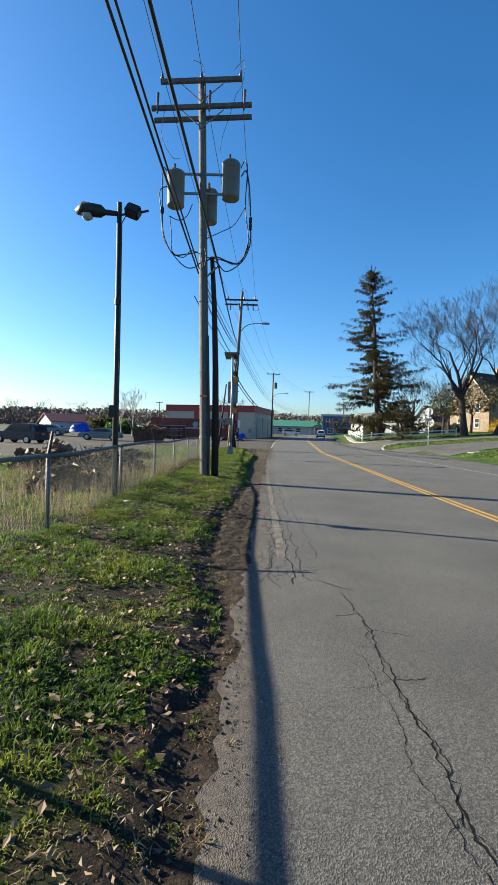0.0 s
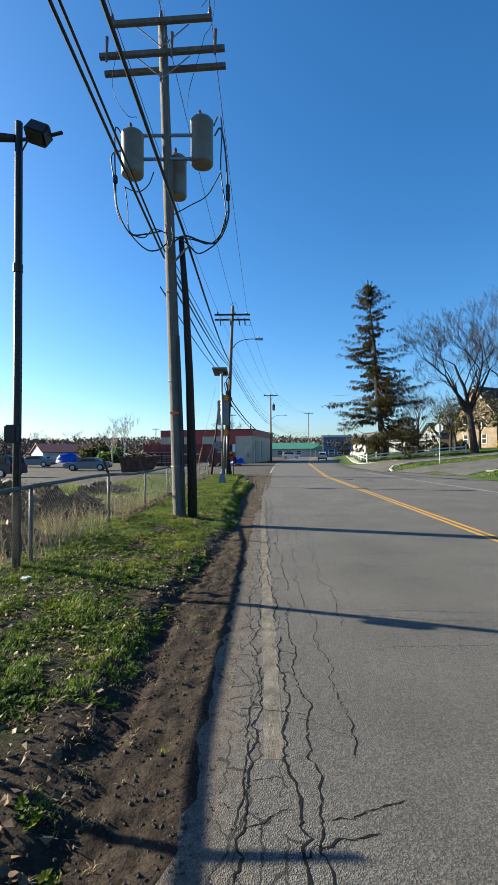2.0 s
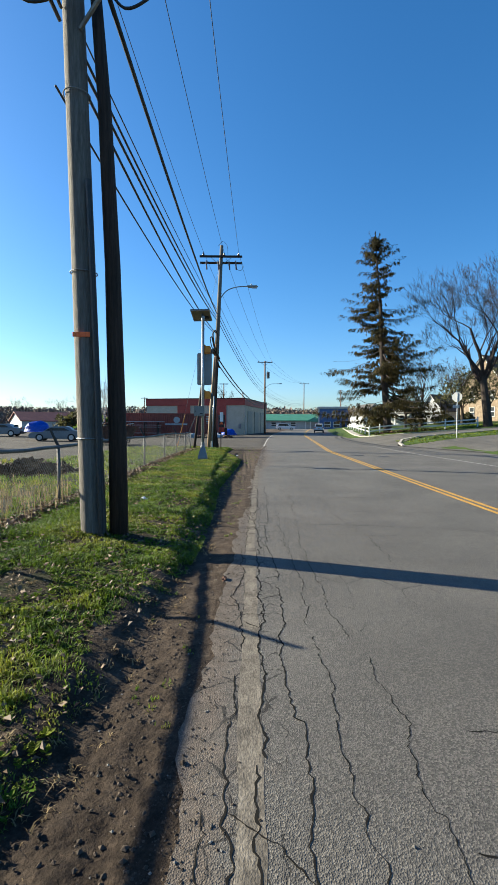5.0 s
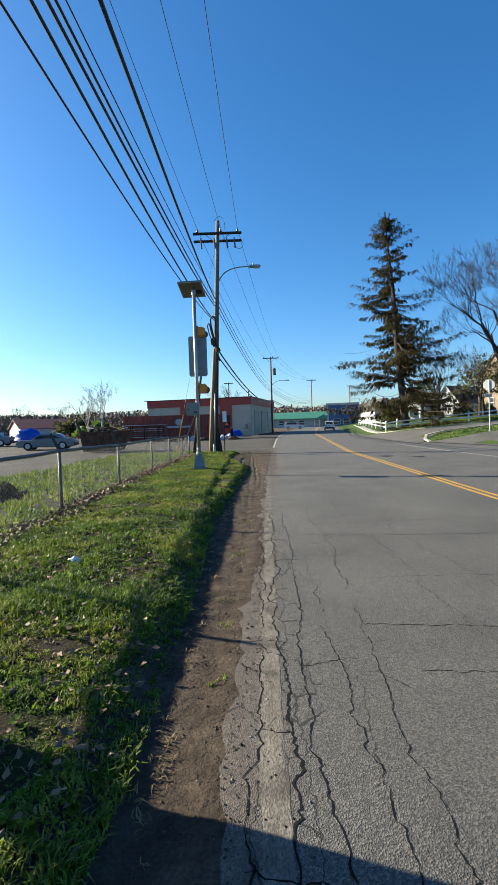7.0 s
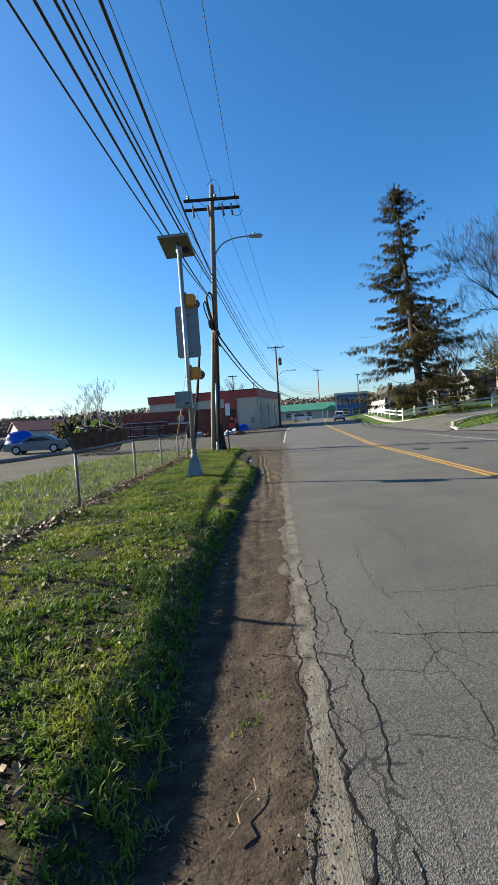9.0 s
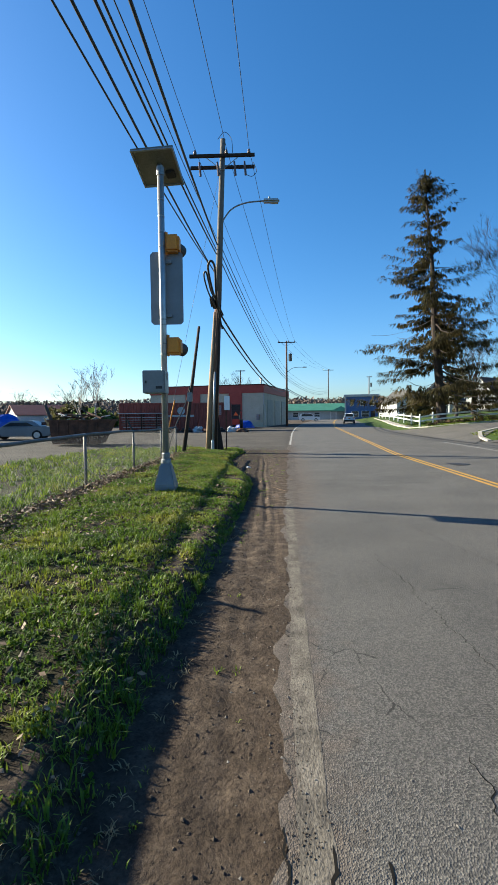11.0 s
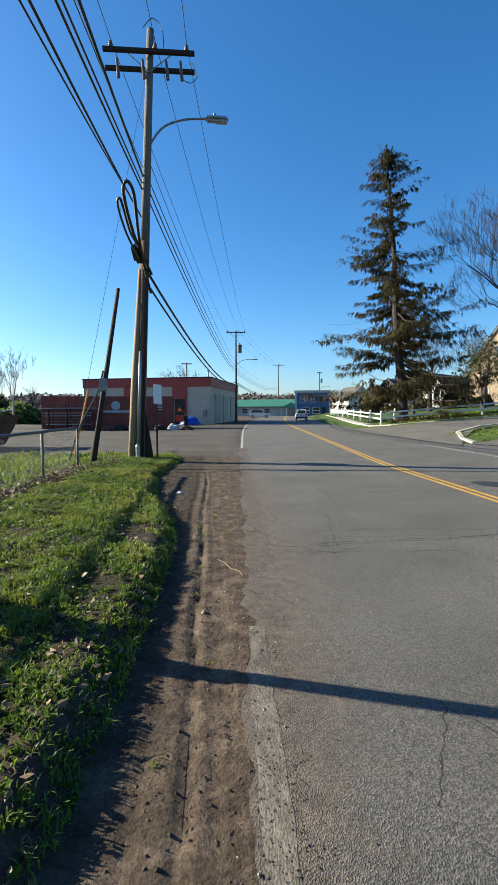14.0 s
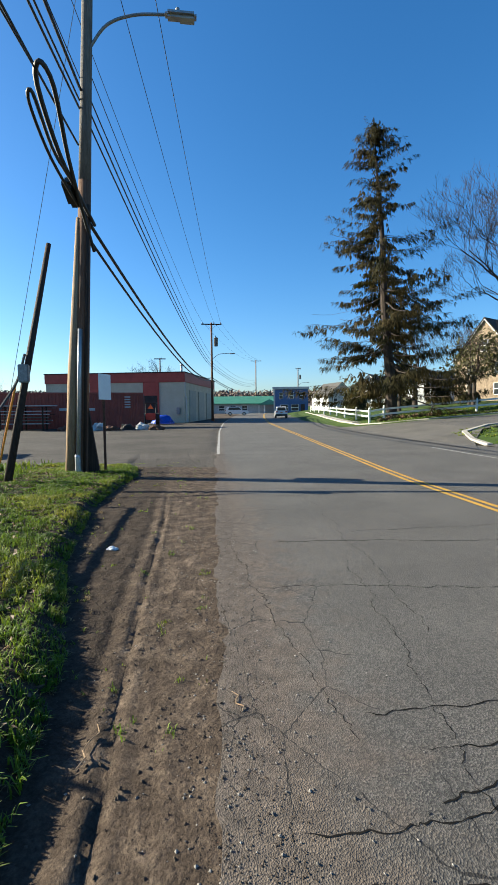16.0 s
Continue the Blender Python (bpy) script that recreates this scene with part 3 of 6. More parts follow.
solo("side_street", side, M_ASPHALT, "grey asphalt side street climbing away from the road", "road", "", "structure")


# ---- utility poles ----
def insulator(x, y, z, parent, size=1.0, mat=None):
    b = lathe([(0.02 * size, 0), (0.055 * size, 0.02), (0.03 * size, 0.05), (0.05 * size, 0.08), (0.025 * size, 0.12), (0.04 * size, 0.15), (0.015 * size, 0.19)], 10, at=(x, y, z))
    part("insulator", b, mat or M_PORCELAIN, parent, smooth=True)


def pole_line(x, y, base, top, lean):
    return lambda z: (x + lean * (z - base), y)


def crossarm(parent, cx, y, z, half, tilt=0.0, mat=None, braces=True, yoff=-0.2):
    b = box(-half, -0.055, -0.065, half, 0.055, 0.065, 0.008)
    bmesh.ops.transform(b, verts=b.verts, matrix=pose(cx, y + yoff, z, 0, tilt, 0))
    part("crossarm", b, mat or M_WOOD, parent)
    if braces:
        for s in (-1, 1):
            part("crossarm_brace", tube([(cx + s * 0.7, y + yoff + 0.03, z - 0.06), (cx, y - 0.13, z - 0.6)], 0.016, 6), M_DULLSTEEL, parent)


def transformer(parent, x, y, z, r=0.29, h=1.0):
    b = lathe([(r * 0.93, 0), (r, 0.03), (r, h * 0.9), (r * 1.05, h * 0.91), (r * 1.05, h * 0.94), (r * 0.9, h * 0.99), (r * 0.35, h * 1.02)], 24, at=(x, y, z))
    t = part("transformer_tank", b, M_TRANSFORMER, parent, "grey painted transformer tank", True)
    part("tank_base", lathe([(r * 0.8, -0.015), (r * 0.93, 0.004)], 24, at=(x, y, z)), M_TRBASE, t, "tan underside")
    part("bushing", lathe([(0.03, 0), (0.07, 0.03), (0.04, 0.07), (0.06, 0.11), (0.03, 0.16), (0.05, 0.2), (0.02, 0.26)], 10, at=(x - 0.05, y, z + h)), M_PORCELAIN, t)
    return t


pole_a = thing("utility_pole", -1.68, 14.1, 0.1, "weathered grey wooden utility pole carrying three grey transformers", "utility pole", "utility poles along the road")
LEAN_A = -0.033


def pa(z):
    return LEAN_A * z


part("pole", tube([(pa(z), 0, z) for z in (-0.3, 0, 2, 4, 6, 8, 10, 12.55)], [0.17, 0.165, 0.155, 0.148, 0.14, 0.13, 0.122, 0.115], 16), M_WOOD, pole_a, "weathered grey wooden shaft", True)
part("riser_pole", tube([(0.33, 0.02, -0.2), (0.31, 0.02, 1.5), (0.26, 0.02, 3.5), (0.17, 0.0, 5.5), (0.06, -0.02, 7.0)], [0.125, 0.115, 0.1, 0.085, 0.07], 12), M_DARKWOOD, pole_a, "dark creosoted stub strapped to the shaft", True)
part("cable_guard", tube([(0.14, -0.16, 0.0), (0.1, -0.16, 2.0), (0.0, -0.15, 4.5)], 0.035, 8), M_BLACK, pole_a)
for z in (1.3, 3.4, 5.6):
    part("strap", tube([(pa(z) + 0.17 * math.cos(a), 0.17 * math.sin(a), z) for a in np.linspace(0, 6.28, 20)], 0.008, 5), M_DULLSTEEL, pole_a)
for z, half, yo in ((12.35, 1.3, -0.2), (11.55, 1.6, -0.2), (11.45, 1.6, 0.22)):
    crossarm(pole_a, pa(z), 0, z, half, -3.5, braces=yo < 0, yoff=yo)
for dx in (-1.25, 0.0, 1.25):
    insulator(pa(12.35) + dx, -0.2, 12.44 + 0.06 * dx, pole_a)
for dx in (-1.4, 1.35, 0.25):
    b = tube([(pa(11.5) + dx, -0.28, 11.35 + 0.06 * dx), (pa(11.5) + dx + 0.02, -0.3, 11.95 + 0.06 * dx)], [0.03, 0.045], 8)
    part("fused_cutout", b, M_PORCELAIN, pole_a)
transformer(pole_a, pa(9) - 0.86, -0.12, 8.5, 0.28, 1.08)
transformer(pole_a, pa(9) + 0.2, 0.45, 8.26, 0.24, 1.05)
transformer(pole_a, pa(9) + 0.9, 0.02, 8.84, 0.29, 1.15)
for z in (8.95, 9.55):
    part("mounting_bracket", box(pa(z) - 0.64, -0.09, z - 0.035, pa(z) + 0.66, -0.03, z + 0.035, 0.008), M_DULLSTEEL, pole_a)
    part("mounting_bracket", box(pa(z) - 0.03, 0.1, z - 0.4, pa(z) + 0.08, 0.32, z - 0.33, 0.008), M_DULLSTEEL, pole_a)


def sling(pts, n=22):
    """A smooth hanging line through a few points."""
    p = [Vector(a) for a in pts]
    p = [p[0] * 2 - p[1], *p, p[-1] * 2 - p[-2]]
    out = []
    for i in range(1, len(p) - 2):
        for k in range(n // (len(p) - 3) + 1):
            t = k / (n // (len(p) - 3) + 1)
            a, b, c, d = p[i - 1], p[i], p[i + 1], p[i + 2]
            out.append(0.5 * ((2 * b) + (c - a) * t + (2 * a - 5 * b + 4 * c - d) * t * t + (3 * b - a - 3 * c + d) * t ** 3))
    return out + [p[-2]]


for pts, r in (
    ([(-1.36, -0.2, 9.4), (-1.54, -0.28, 9.62), (-1.56, -0.3, 9.0), (-1.54, -0.3, 8.3), (-1.5, -0.28, 7.6), (-1.2, -0.25, 7.0), (-0.8, -0.2, 7.0), (-0.4, -0.15, 7.1)], 0.02),
    ([(-1.38, -0.2, 9.1), (-1.64, -0.3, 8.9), (-1.58, -0.3, 8.3), (-1.5, -0.26, 7.5), (-1.18, -0.22, 6.98), (-0.8, -0.2, 6.62), (-0.5, -0.2, 6.6), (-0.28, -0.12, 6.8)], 0.018),
    ([(-1.3, -0.28, 8.1), (-1.24, -0.28, 7.6), (-1.2, -0.26, 7.05), (-0.85, -0.22, 6.9), (-0.6, -0.25, 7.1), (-0.3, -0.12, 7.05)], 0.014),
    ([(0.92, -0.1, 9.75), (1.06, -0.2, 9.95), (1.14, -0.26, 9.6), (1.1, -0.28, 8.5), (1.22, -0.28, 7.6), (1.18, -0.28, 7.1), (0.85, -0.25, 6.72), (0.4, -0.2, 6.85), (-0.1, -0.12, 6.95)], 0.016),
    ([(0.94, -0.1, 9.5), (1.1, -0.24, 9.6), (1.22, -0.3, 9.0), (1.28, -0.3, 8.0), (1.28, -0.3, 7.3), (1.0, -0.28, 6.75), (0.6, -0.22, 6.8), (0.2, -0.2, 6.95), (-0.1, -0.12, 6.85)], 0.022),
    ([(1.26, -0.3, 7.5), (1.05, -0.26, 6.85), (0.8, -0.25, 6.6), (0.5, -0.22, 6.5), (0.25, -0.2, 6.75), (-0.05, -0.12, 6.95)], 0.018),
    ([(1.1, -0.3, 8.45), (0.75, -0.2, 7.95), (0.3, -0.1, 7.75), (-0.2, 0.1, 7.6)], 0.014),
    ([(-1.34, -0.25, 8.15), (-1.0, -0.2, 8.05), (-0.75, -0.15, 8.25), (-0.62, -0.1, 8.6)], 0.014),
    ([(-1.5, -0.3, 11.6), (-1.62, -0.3, 10.6), (-1.3, -0.2, 10.0), (-1.05, -0.12, 9.98)], 0.008),
    ([(0.72, -0.3, 11.9), (0.5, -0.25, 11.2), (0.3, -0.1, 10.7), (0.22, 0.02, 10.3)], 0.008),
    ([(0.62, -0.3, 12.6), (0.95, -0.3, 12.9), (0.9, -0.3, 12.2), (0.72, -0.3, 11.9)], 0.007),
    ([(-0.7, -0.3, 12.9), (-0.35, -0.3, 12.7), (-0.3, -0.25, 12.0), (-0.4, -0.2, 11.5)], 0.007),
    ([(-0.3, -0.25, 7.2), (-0.2, -0.25, 6.6), (-0.12, -0.22, 6.9), (-0.16, -0.2, 7.2)], 0.014),
):
    part("drip_loop", tube(sling(pts), r, 6), M_BLACK, pole_a, smooth=True)
for x, z in ((-1.54, 8.3), (1.28, 8.05), (1.28, 7.85)):
    part("connector", box(x - 0.05, -0.36, z - 0.1, x + 0.05, -0.26, z + 0.1, 0.02), M_BLACK, pole_a)
part("standoff_arm", tube([(-0.1, -0.1, 6.35), (0.32, -0.35, 6.65)], 0.03, 6), M_DULLSTEEL, pole_a)
part("orange_marker", box(pa(2.6) - 0.12, -0.175, 2.57, pa(2.6) + 0.1, -0.16, 2.63, 0.004), M_ORANGE, pole_a)

pole_b = thing("utility_pole", -1.86, 40.1, 0.08, "leaning wooden utility pole with double crossarm and street lamp", "utility pole", "utility poles along the road")
LEAN_B = 0.044


def pb(z):
    return LEAN_B * z


part("pole", tube([(pb(z), 0, z) for z in (7.2, 9, 11, 13.9)], [0.15, 0.14, 0.13, 0.115], 16), M_WOOD, pole_b, "grey weathered upper shaft", True)
part("pole", tube([(pb(z), 0, z) for z in (-0.3, 0, 2, 4, 7.2)], [0.2, 0.19, 0.175, 0.165, 0.152], 16), M_BROWNWOOD, pole_b, "red-brown lower shaft", True)
part("splint", tube([(-0.24, -0.05, -0.3), (-0.1, -0.05, 2.5), (0.15, -0.05, 6.3)], [0.15, 0.13, 0.06], 10), M_TANWOOD, pole_b, "pale wooden splint against the shaft", True)
part("conduit", tube([(-0.02, -0.21, 0.0), (0.08, -0.2, 2.5), (0.13, -0.18, 3.6)], 0.055, 10), M_STEEL, pole_b, "grey steel conduit", True)
part("conduit_shoe", lathe([(0.075, -0.15), (0.075, 0.45), (0.06, 0.5)], 12, at=(-0.02, -0.21, 0)), M_STEEL, pole_b)
part("conduit", tube([(0.12, -0.18, 0.0), (0.25, -0.16, 3.0), (0.4, -0.12, 6.6)], 0.04, 10), M_DARKWOOD, pole_b, smooth=True)
part("prop_board", prism([(0.2, 0.0), (0.48, -0.05), (0.2, 1.9)], 1, -0.05, 0.06), M_DARKWOOD, pole_b, "dark wedge-shaped board")
for z, yo in ((13.1, -0.19), (12.8, 0.2)):
    crossarm(pole_b, pb(z), 0, z, 1.45, 0, M_DARKWOOD, yo < 0, yo)
for dx in (-1.2, 0.2, 1.2):
    insulator(pb(13) + dx, -0.19, 13.17, pole_b, 1.5)
for dx in (-1.0, -0.2, 0.55, 1.0):
    part("fused_cutout", tube([(pb(13) + dx, -0.25, 12.8), (pb(13) + dx + 0.05, -0.27, 12.2)], [0.04, 0.055], 8), M_PORCELAIN, pole_b)
part("jumper", tube(sling([(1.6, -0.25, 12.25), (1.9, -0.25, 12.15), (2.1, -0.2, 12.4), (1.95, -0.2, 12.8)]), 0.012, 6), M_BLACK, pole_b)
part("jumper", tube(sling([(0.4, -0.2, 13.8), (0.7, -0.2, 14.1), (1.0, -0.2, 13.8), (1.05, -0.2, 13.2)]), 0.012, 6), M_BLACK, pole_b)
part("lamp_arm", tube(sling([(0.48, 0, 10.25), (0.95, -0.1, 10.8), (1.6, -0.15, 11.05), (2.4, -0.2, 11.1)]), 0.035, 8), M_DULLSTEEL, pole_b, "curved grey steel arm", True)
lamp = part("lamp_head", box(2.35, -0.34, 11.01, 3.1, -0.06, 11.17, 0.06), M_STEEL, pole_b, "grey flat street lamp head")
part("photocell", lathe([(0.05, 0), (0.05, 0.09), (0.02, 0.11)], 10, at=(2.65, -0.2, 11.17)), M_DULLSTEEL, lamp)
part("lens", box(2.7, -0.3, 10.985, 3.05, -0.1, 11.015, 0.01), M_PALEWALL, lamp)
part("cable_coil", tube(sling([(0.45, 0.2, 5.6), (0.35, -0.6, 6.3), (0.4, -2.0, 6.75), (0.5, -3.3, 7.25), (0.4, -3.75, 7.35), (0.25, -3.4, 7.2), (0.28, -2.2, 6.7), (0.35, -0.8, 6.5), (0.5, 0.1, 6.2)], 30), 0.045, 6), M_BLACK, pole_b, "looped black cable", True)
part("cable_coil", tube(sling([(0.28, -0.6, 6.35), (0.12, -2.2, 6.6), (0.08, -3.3, 6.95), (0.2, -3.5, 7.0), (0.25, -2.6, 6.6), (0.28, -1.4, 6.6)], 24), 0.032, 6), M_BLACK, pole_b, smooth=True)
sp = box(0.04, -1.25, 6.4, 0.34, -0.45, 6.68, 0.09)
bmesh.ops.rotate(sp, verts=sp.verts, cent=(0, -0.85, 6.54), matrix=Matrix.Rotation(radians(-16), 3, "X"))
part("splice_case", sp, M_BLACK, pole_b, "black cable splice case")


def line_pole(x, y, z, h, arm, extras):
    p = thing("utility_pole", x, y, z, "distant brown wooden utility pole with a single crossarm", "utility pole", "utility poles along the road")
    part("pole", tube([(0, 0, -0.3), (0, 0, h)], [0.17, 0.12], 10), M_BROWNWOOD, p, smooth=True)
    crossarm(p, 0, 0, h - 0.25, arm, 0, M_DARKWOOD)
    for dx in (-arm * 0.9, 0.3, arm * 0.9):
        insulator(dx, -0.2, h - 0.18, p, 1.4)
    if extras:
        transformer(p, 0.55, -0.1, h - 3.0, 0.26, 1.1)
        part("lamp_arm", tube(sling([(0.1, 0, h - 4.6), (1.0, 0, h - 4.0), (2.4, 0, h - 3.9)]), 0.035, 8), M_DULLSTEEL, p)
        part("lamp_head", box(2.3, -0.13, h - 3.98, 3.0, 0.13, h - 3.84, 0.05), M_STEEL, p)
    return p


line_pole(3.95, 88.5, far_rise(88), 12.6, 1.3, True)
line_pole(19.5, 156.0, far_rise(156), 14.6, 1.5, False)
line_pole(30.0, 150.0, far_rise(150), 12.0, 0.7, True)


pole_a.scale = (1, 1, 1.03)


# ---- overhead wires ----
def wire(a, b, sag, r, label, n=28):
    pts = [Vector(a).lerp(Vector(b), i / n) - Vector((0, 0, 4 * sag * (i / n) * (1 - i / n))) for i in range(n + 1)]
    solo("overhead_wire", tube(pts, r, 6), M_BLACK, label, "overhead wire", "wires between the poles", smooth=True)


def aw(dx, dy, z):
    return (-1.68 + dx, 14.1 + dy, z * 1.03 + 0.1)


def bw(dx, dy, z):
    return (-1.86 + dx, 40.1 + dy, z + 0.08)


BACK = -14.0
for i, dx in enumerate((-1.25, 0.0, 1.25)):
    za = 12.64 + 0.06 * dx
    wire(aw(pa(12.4) + dx, -0.2, za), (-2.4 + dx, BACK, 13.3), 0.15, 0.012, "thin black bare power line")
    wire(aw(pa(12.4) + dx, -0.2, za), bw(pb(13) + (-1.2, 0.2, 1.2)[i], -0.19, 13.44), 0.35, 0.012, "thin black bare power line")
    wire(bw(pb(13) + (-1.2, 0.2, 1.2)[i], -0.19, 13.44), (3.95 + (-1.17, 0.3, 1.17)[i], 88.3, far_rise(88) + 12.65), 0.9, 0.012, "thin black bare power line")
    wire((3.95 + (-1.17, 0.3, 1.17)[i], 88.3, far_rise(88) + 12.65), (19.5 + (-1.3, 0.3, 1.3)[i], 155.8, far_rise(156) + 14.65), 1.2, 0.012, "thin black bare power line")
for xa, za, xe, ze, xb, yb, zb, r, sag in (
    (-0.36, 6.45, -2.35, 7.7, 0.25, 0.0, 8.9, 0.026, 0.3), (-0.34, 6.6, -2.2, 7.8, 0.25, 0.0, 9.1, 0.022, 0.25), (-0.3, 6.75, 0, 8.3, 0.28, 0.0, 9.6, 0.012, 0.25),
    (0.3, 6.62, -2.3, 8.1, 0.3, 0.0, 9.3, 0.034, 0.3), (-0.5, 5.8, 0, 6.7, 0.3, -3.6, 7.3, 0.016, 0.35), (-0.35, 6.2, 0, 7.1, 0.25, -0.3, 7.9, 0.024, 0.4)):
    if xe:
        wire(aw(xa, -0.25 if xa > 0 else -0.1, za), (xe, BACK, ze), 0.15, r, "thick black insulated cable")
    wire(aw(xa, -0.25 if xa > 0 else 0.1, za), bw(xb, yb, zb), sag, r, "thick black insulated cable")
for xb, zb, zc, r, sag in ((0.4, 6.2, 5.6, 0.045, 1.3), (0.4, 5.8, 5.35, 0.035, 1.3), (0.35, 8.8, 6.9, 0.022, 0.9), (0.38, 9.1, 7.2, 0.022, 0.9), (0.4, 9.4, 7.6, 0.018, 0.8), (0.42, 10.0, 8.3, 0.012, 0.8)):
    wire(bw(xb, 0.05, zb), (3.95, 88.3, far_rise(88) + zc), sag, r, "thick black insulated cable")
    wire((3.95, 88.6, far_rise(88) + zc), (19.5, 155.8, far_rise(156) + zc + 1.0), 1.3, r, "thick black insulated cable")

# ---- leaning stub pole with guy wires ----
stub = thing("leaning_stub_pole", -2.9, 38.1, 0.15, "thin dark wooden stub pole leaning beside the fence end", "pole")
TOP = Vector((0.45, 2.0, 5.6))
part("shaft", tube([TOP * -0.03, TOP * 0.5, TOP], [0.085, 0.075, 0.06], 10), M_DARKWOOD, stub, smooth=True)
part("hanging_cable", tube(sling([TOP * 0.5 + Vector((-0.08, -0.08, 0)), TOP * 0.38 + Vector((-0.15, -0.1, 0)), Vector((-0.3, -0.2, 1.1)), Vector((-0.6, -0.3, 0.1))]), 0.03, 6), M_BLACK, stub)
part("junction_box", box(TOP.x * 0.42 - 0.12, TOP.y * 0.42 - 0.2, TOP.z * 0.42 - 0.2, TOP.x * 0.42 + 0.1, TOP.y * 0.42 - 0.06, TOP.z * 0.42 + 0.2, 0.02), M_DULLSTEEL, stub)
guy = thing("guy_wire", -4.6, 42.0, 0.0, "thin steel guy wire with a yellow plastic guard near the ground", "guy wire")
part("strand", tube([(0, 0, 0), (1.6, -0.9, 6.4), (3.2, -1.9, 12.6)], 0.008, 6), M_DULLSTEEL, guy)
part("guard", tube([(0.02, 0, 0.02), (0.62, -0.07, 2.5)], 0.035, 8), M_AMBER, guy, "faded yellow guard sleeve")

# ---- yard lamp on a thin pipe ----
yl = thing("yard_lamp_post", -3.13, 8.79, 0.1, "thin rusty steel lamp post with cobra-head lamp and floodlight", "lamp post")
part("pipe", tube([(0, 0, -0.2), (0, 0, 2.2), (0, 0, 6.35)], [0.055, 0.052, 0.05], 12), M_IRON, yl, smooth=True)
part("conduit", tube([(0.07, -0.05, 0.2), (0.08, -0.05, 3.0), (0.07, -0.05, 5.9), (0.2, -0.05, 6.15)], 0.012, 6), M_BLACK, yl)
part("meter_box", box(-0.1, -0.17, 1.8, 0.07, -0.05, 2.05, 0.02), M_IRON, yl)
part("coupling", lathe([(0.065, 0), (0.065, 0.12)], 12, at=(0, 0, 4.2)), M_IRON, yl)
head = part("lamp_head", tube([(-0.05, 0, 6.12), (-0.3, 0, 6.14), (-0.4, 0, 6.16), (-0.75, 0, 6.2), (-0.92, 0, 6.13)], [0.05, 0.06, 0.13, 0.15, 0.06], 14), M_IRON, yl, "dark cobra-head lamp", True)
part("lens", lathe([(0.03, -0.12), (0.1, -0.08), (0.13, 0.0)], 14, at=(-0.68, 0, 6.08)), M_PALEWALL, head, "cloudy glass bowl", True)
fl = box(-0.15, -0.12, -0.12, 0.15, 0.12, 0.12, 0.03)
bmesh.ops.transform(fl, verts=fl.verts, matrix=pose(0.3, -0.05, 6.15, -25, 20, 0))
flood = part("floodlight", fl, M_IRON, yl, "dark boxy floodlight")
part("floodlight_bracket", tube([(0.03, 0, 6.1), (0.3, 0, 6.12), (0.62, 0, 6.2)], 0.025, 8), M_IRON, flood)

# ---- solar beacon sign ----
bs = thing("solar_beacon_sign", -1.42, 27.6, 0.22, "galvanised post with solar panel, yellow beacons and a sign's grey back", "beacon sign")
part("post", tube([(0, 0, 0.6), (0, 0, 5.95)], 0.06, 18), M_STEEL, bs, "shiny galvanised steel post", True)
base = lathe([(0.27, -0.1), (0.27, 0.08), (0.14, 0.48), (0.11, 0.52)], 4)
bmesh.ops.rotate(base, verts=base.verts, cent=(0, 0, 0), matrix=Matrix.Rotation(radians(45), 3, "Z"))
bmesh.ops.bevel(base, geom=base.edges[:], offset=0.02, segments=2, affect="EDGES")
part("pedestal", base, M_SIGNBACK, bs, "grey cast breakaway pedestal")
part("collar", lathe([(0.1, 0.5), (0.1, 0.56), (0.075, 0.58), (0.08, 0.68), (0.065, 0.7)], 16), M_DULLSTEEL, bs)
plate = prism([(0.31 * sx - 0.05 * sx * k, 0.68 * sz - 0.05 * sz * (1 - k)) for sx, sz, k in ((-1, -1, 1), (-1, -1, 0), (-1, 1, 0), (-1, 1, 1), (1, 1, 1), (1, 1, 0), (1, -1, 0), (1, -1, 1))], 1, 0.1, 0.106)
bmesh.ops.translate(plate, verts=plate.verts, vec=(0.06, 0, 3.82))
part("sign_plate", plate, M_SIGNBACK, bs, "tall aluminium sign plate, plain grey back")
for z in (3.3, 4.3):
    part("sign_bracket", box(-0.07, 0.05, z - 0.03, 0.16, 0.1, z + 0.03, 0.006), M_DULLSTEEL, bs)
for z in (2.55, 2.75, 3.1, 3.2, 4.55, 4.8, 5.1, 5.4):
    part("band", lathe([(0.063, 0), (0.063, 0.025)], 14, at=(0, 0, z)), M_DULLSTEEL, bs)
for z in (2.72, 4.62):
    body = part("beacon", box(0.065, -0.06, z - 0.16, 0.33, 0.2, z + 0.16, 0.04), M_AMBER, bs, "yellow flashing beacon housing")
    part("visor", tube([(0.21, 0.19, z), (0.29, 0.4, z - 0.02)], [0.12, 0.125], 14, cap=False), M_BLACK, body)
    part("door_rim", box(0.045, -0.02, z - 0.21, 0.11, 0.07, z + 0.24, 0.03), M_AMBER, body)
bx = part("battery_box", box(-0.35, -0.28, 1.82, 0.07, 0.05, 2.24, 0.012), M_BOX, bs, "grey metal battery cabinet")
part("box_door", box(-0.33, -0.292, 1.84, 0.05, -0.278, 2.22, 0.006), M_BOX, bx)
part("latch", box(-0.3, -0.31, 2.0, -0.27, -0.29, 2.05, 0.005), M_IRON, bx)
part("label_plate", box(-0.1, -0.2975, 1.9, 0.02, -0.2925, 1.95), M_BLACK, bx)
for k in range(5):
    part("louvre", box(0.068, -0.15, 2.08 + 0.025 * k, 0.078, 0.0, 2.09 + 0.025 * k), M_DULLSTEEL, bx)
tilt = pose(-0.08, 0.2, 6.12, -20, 0, -6)
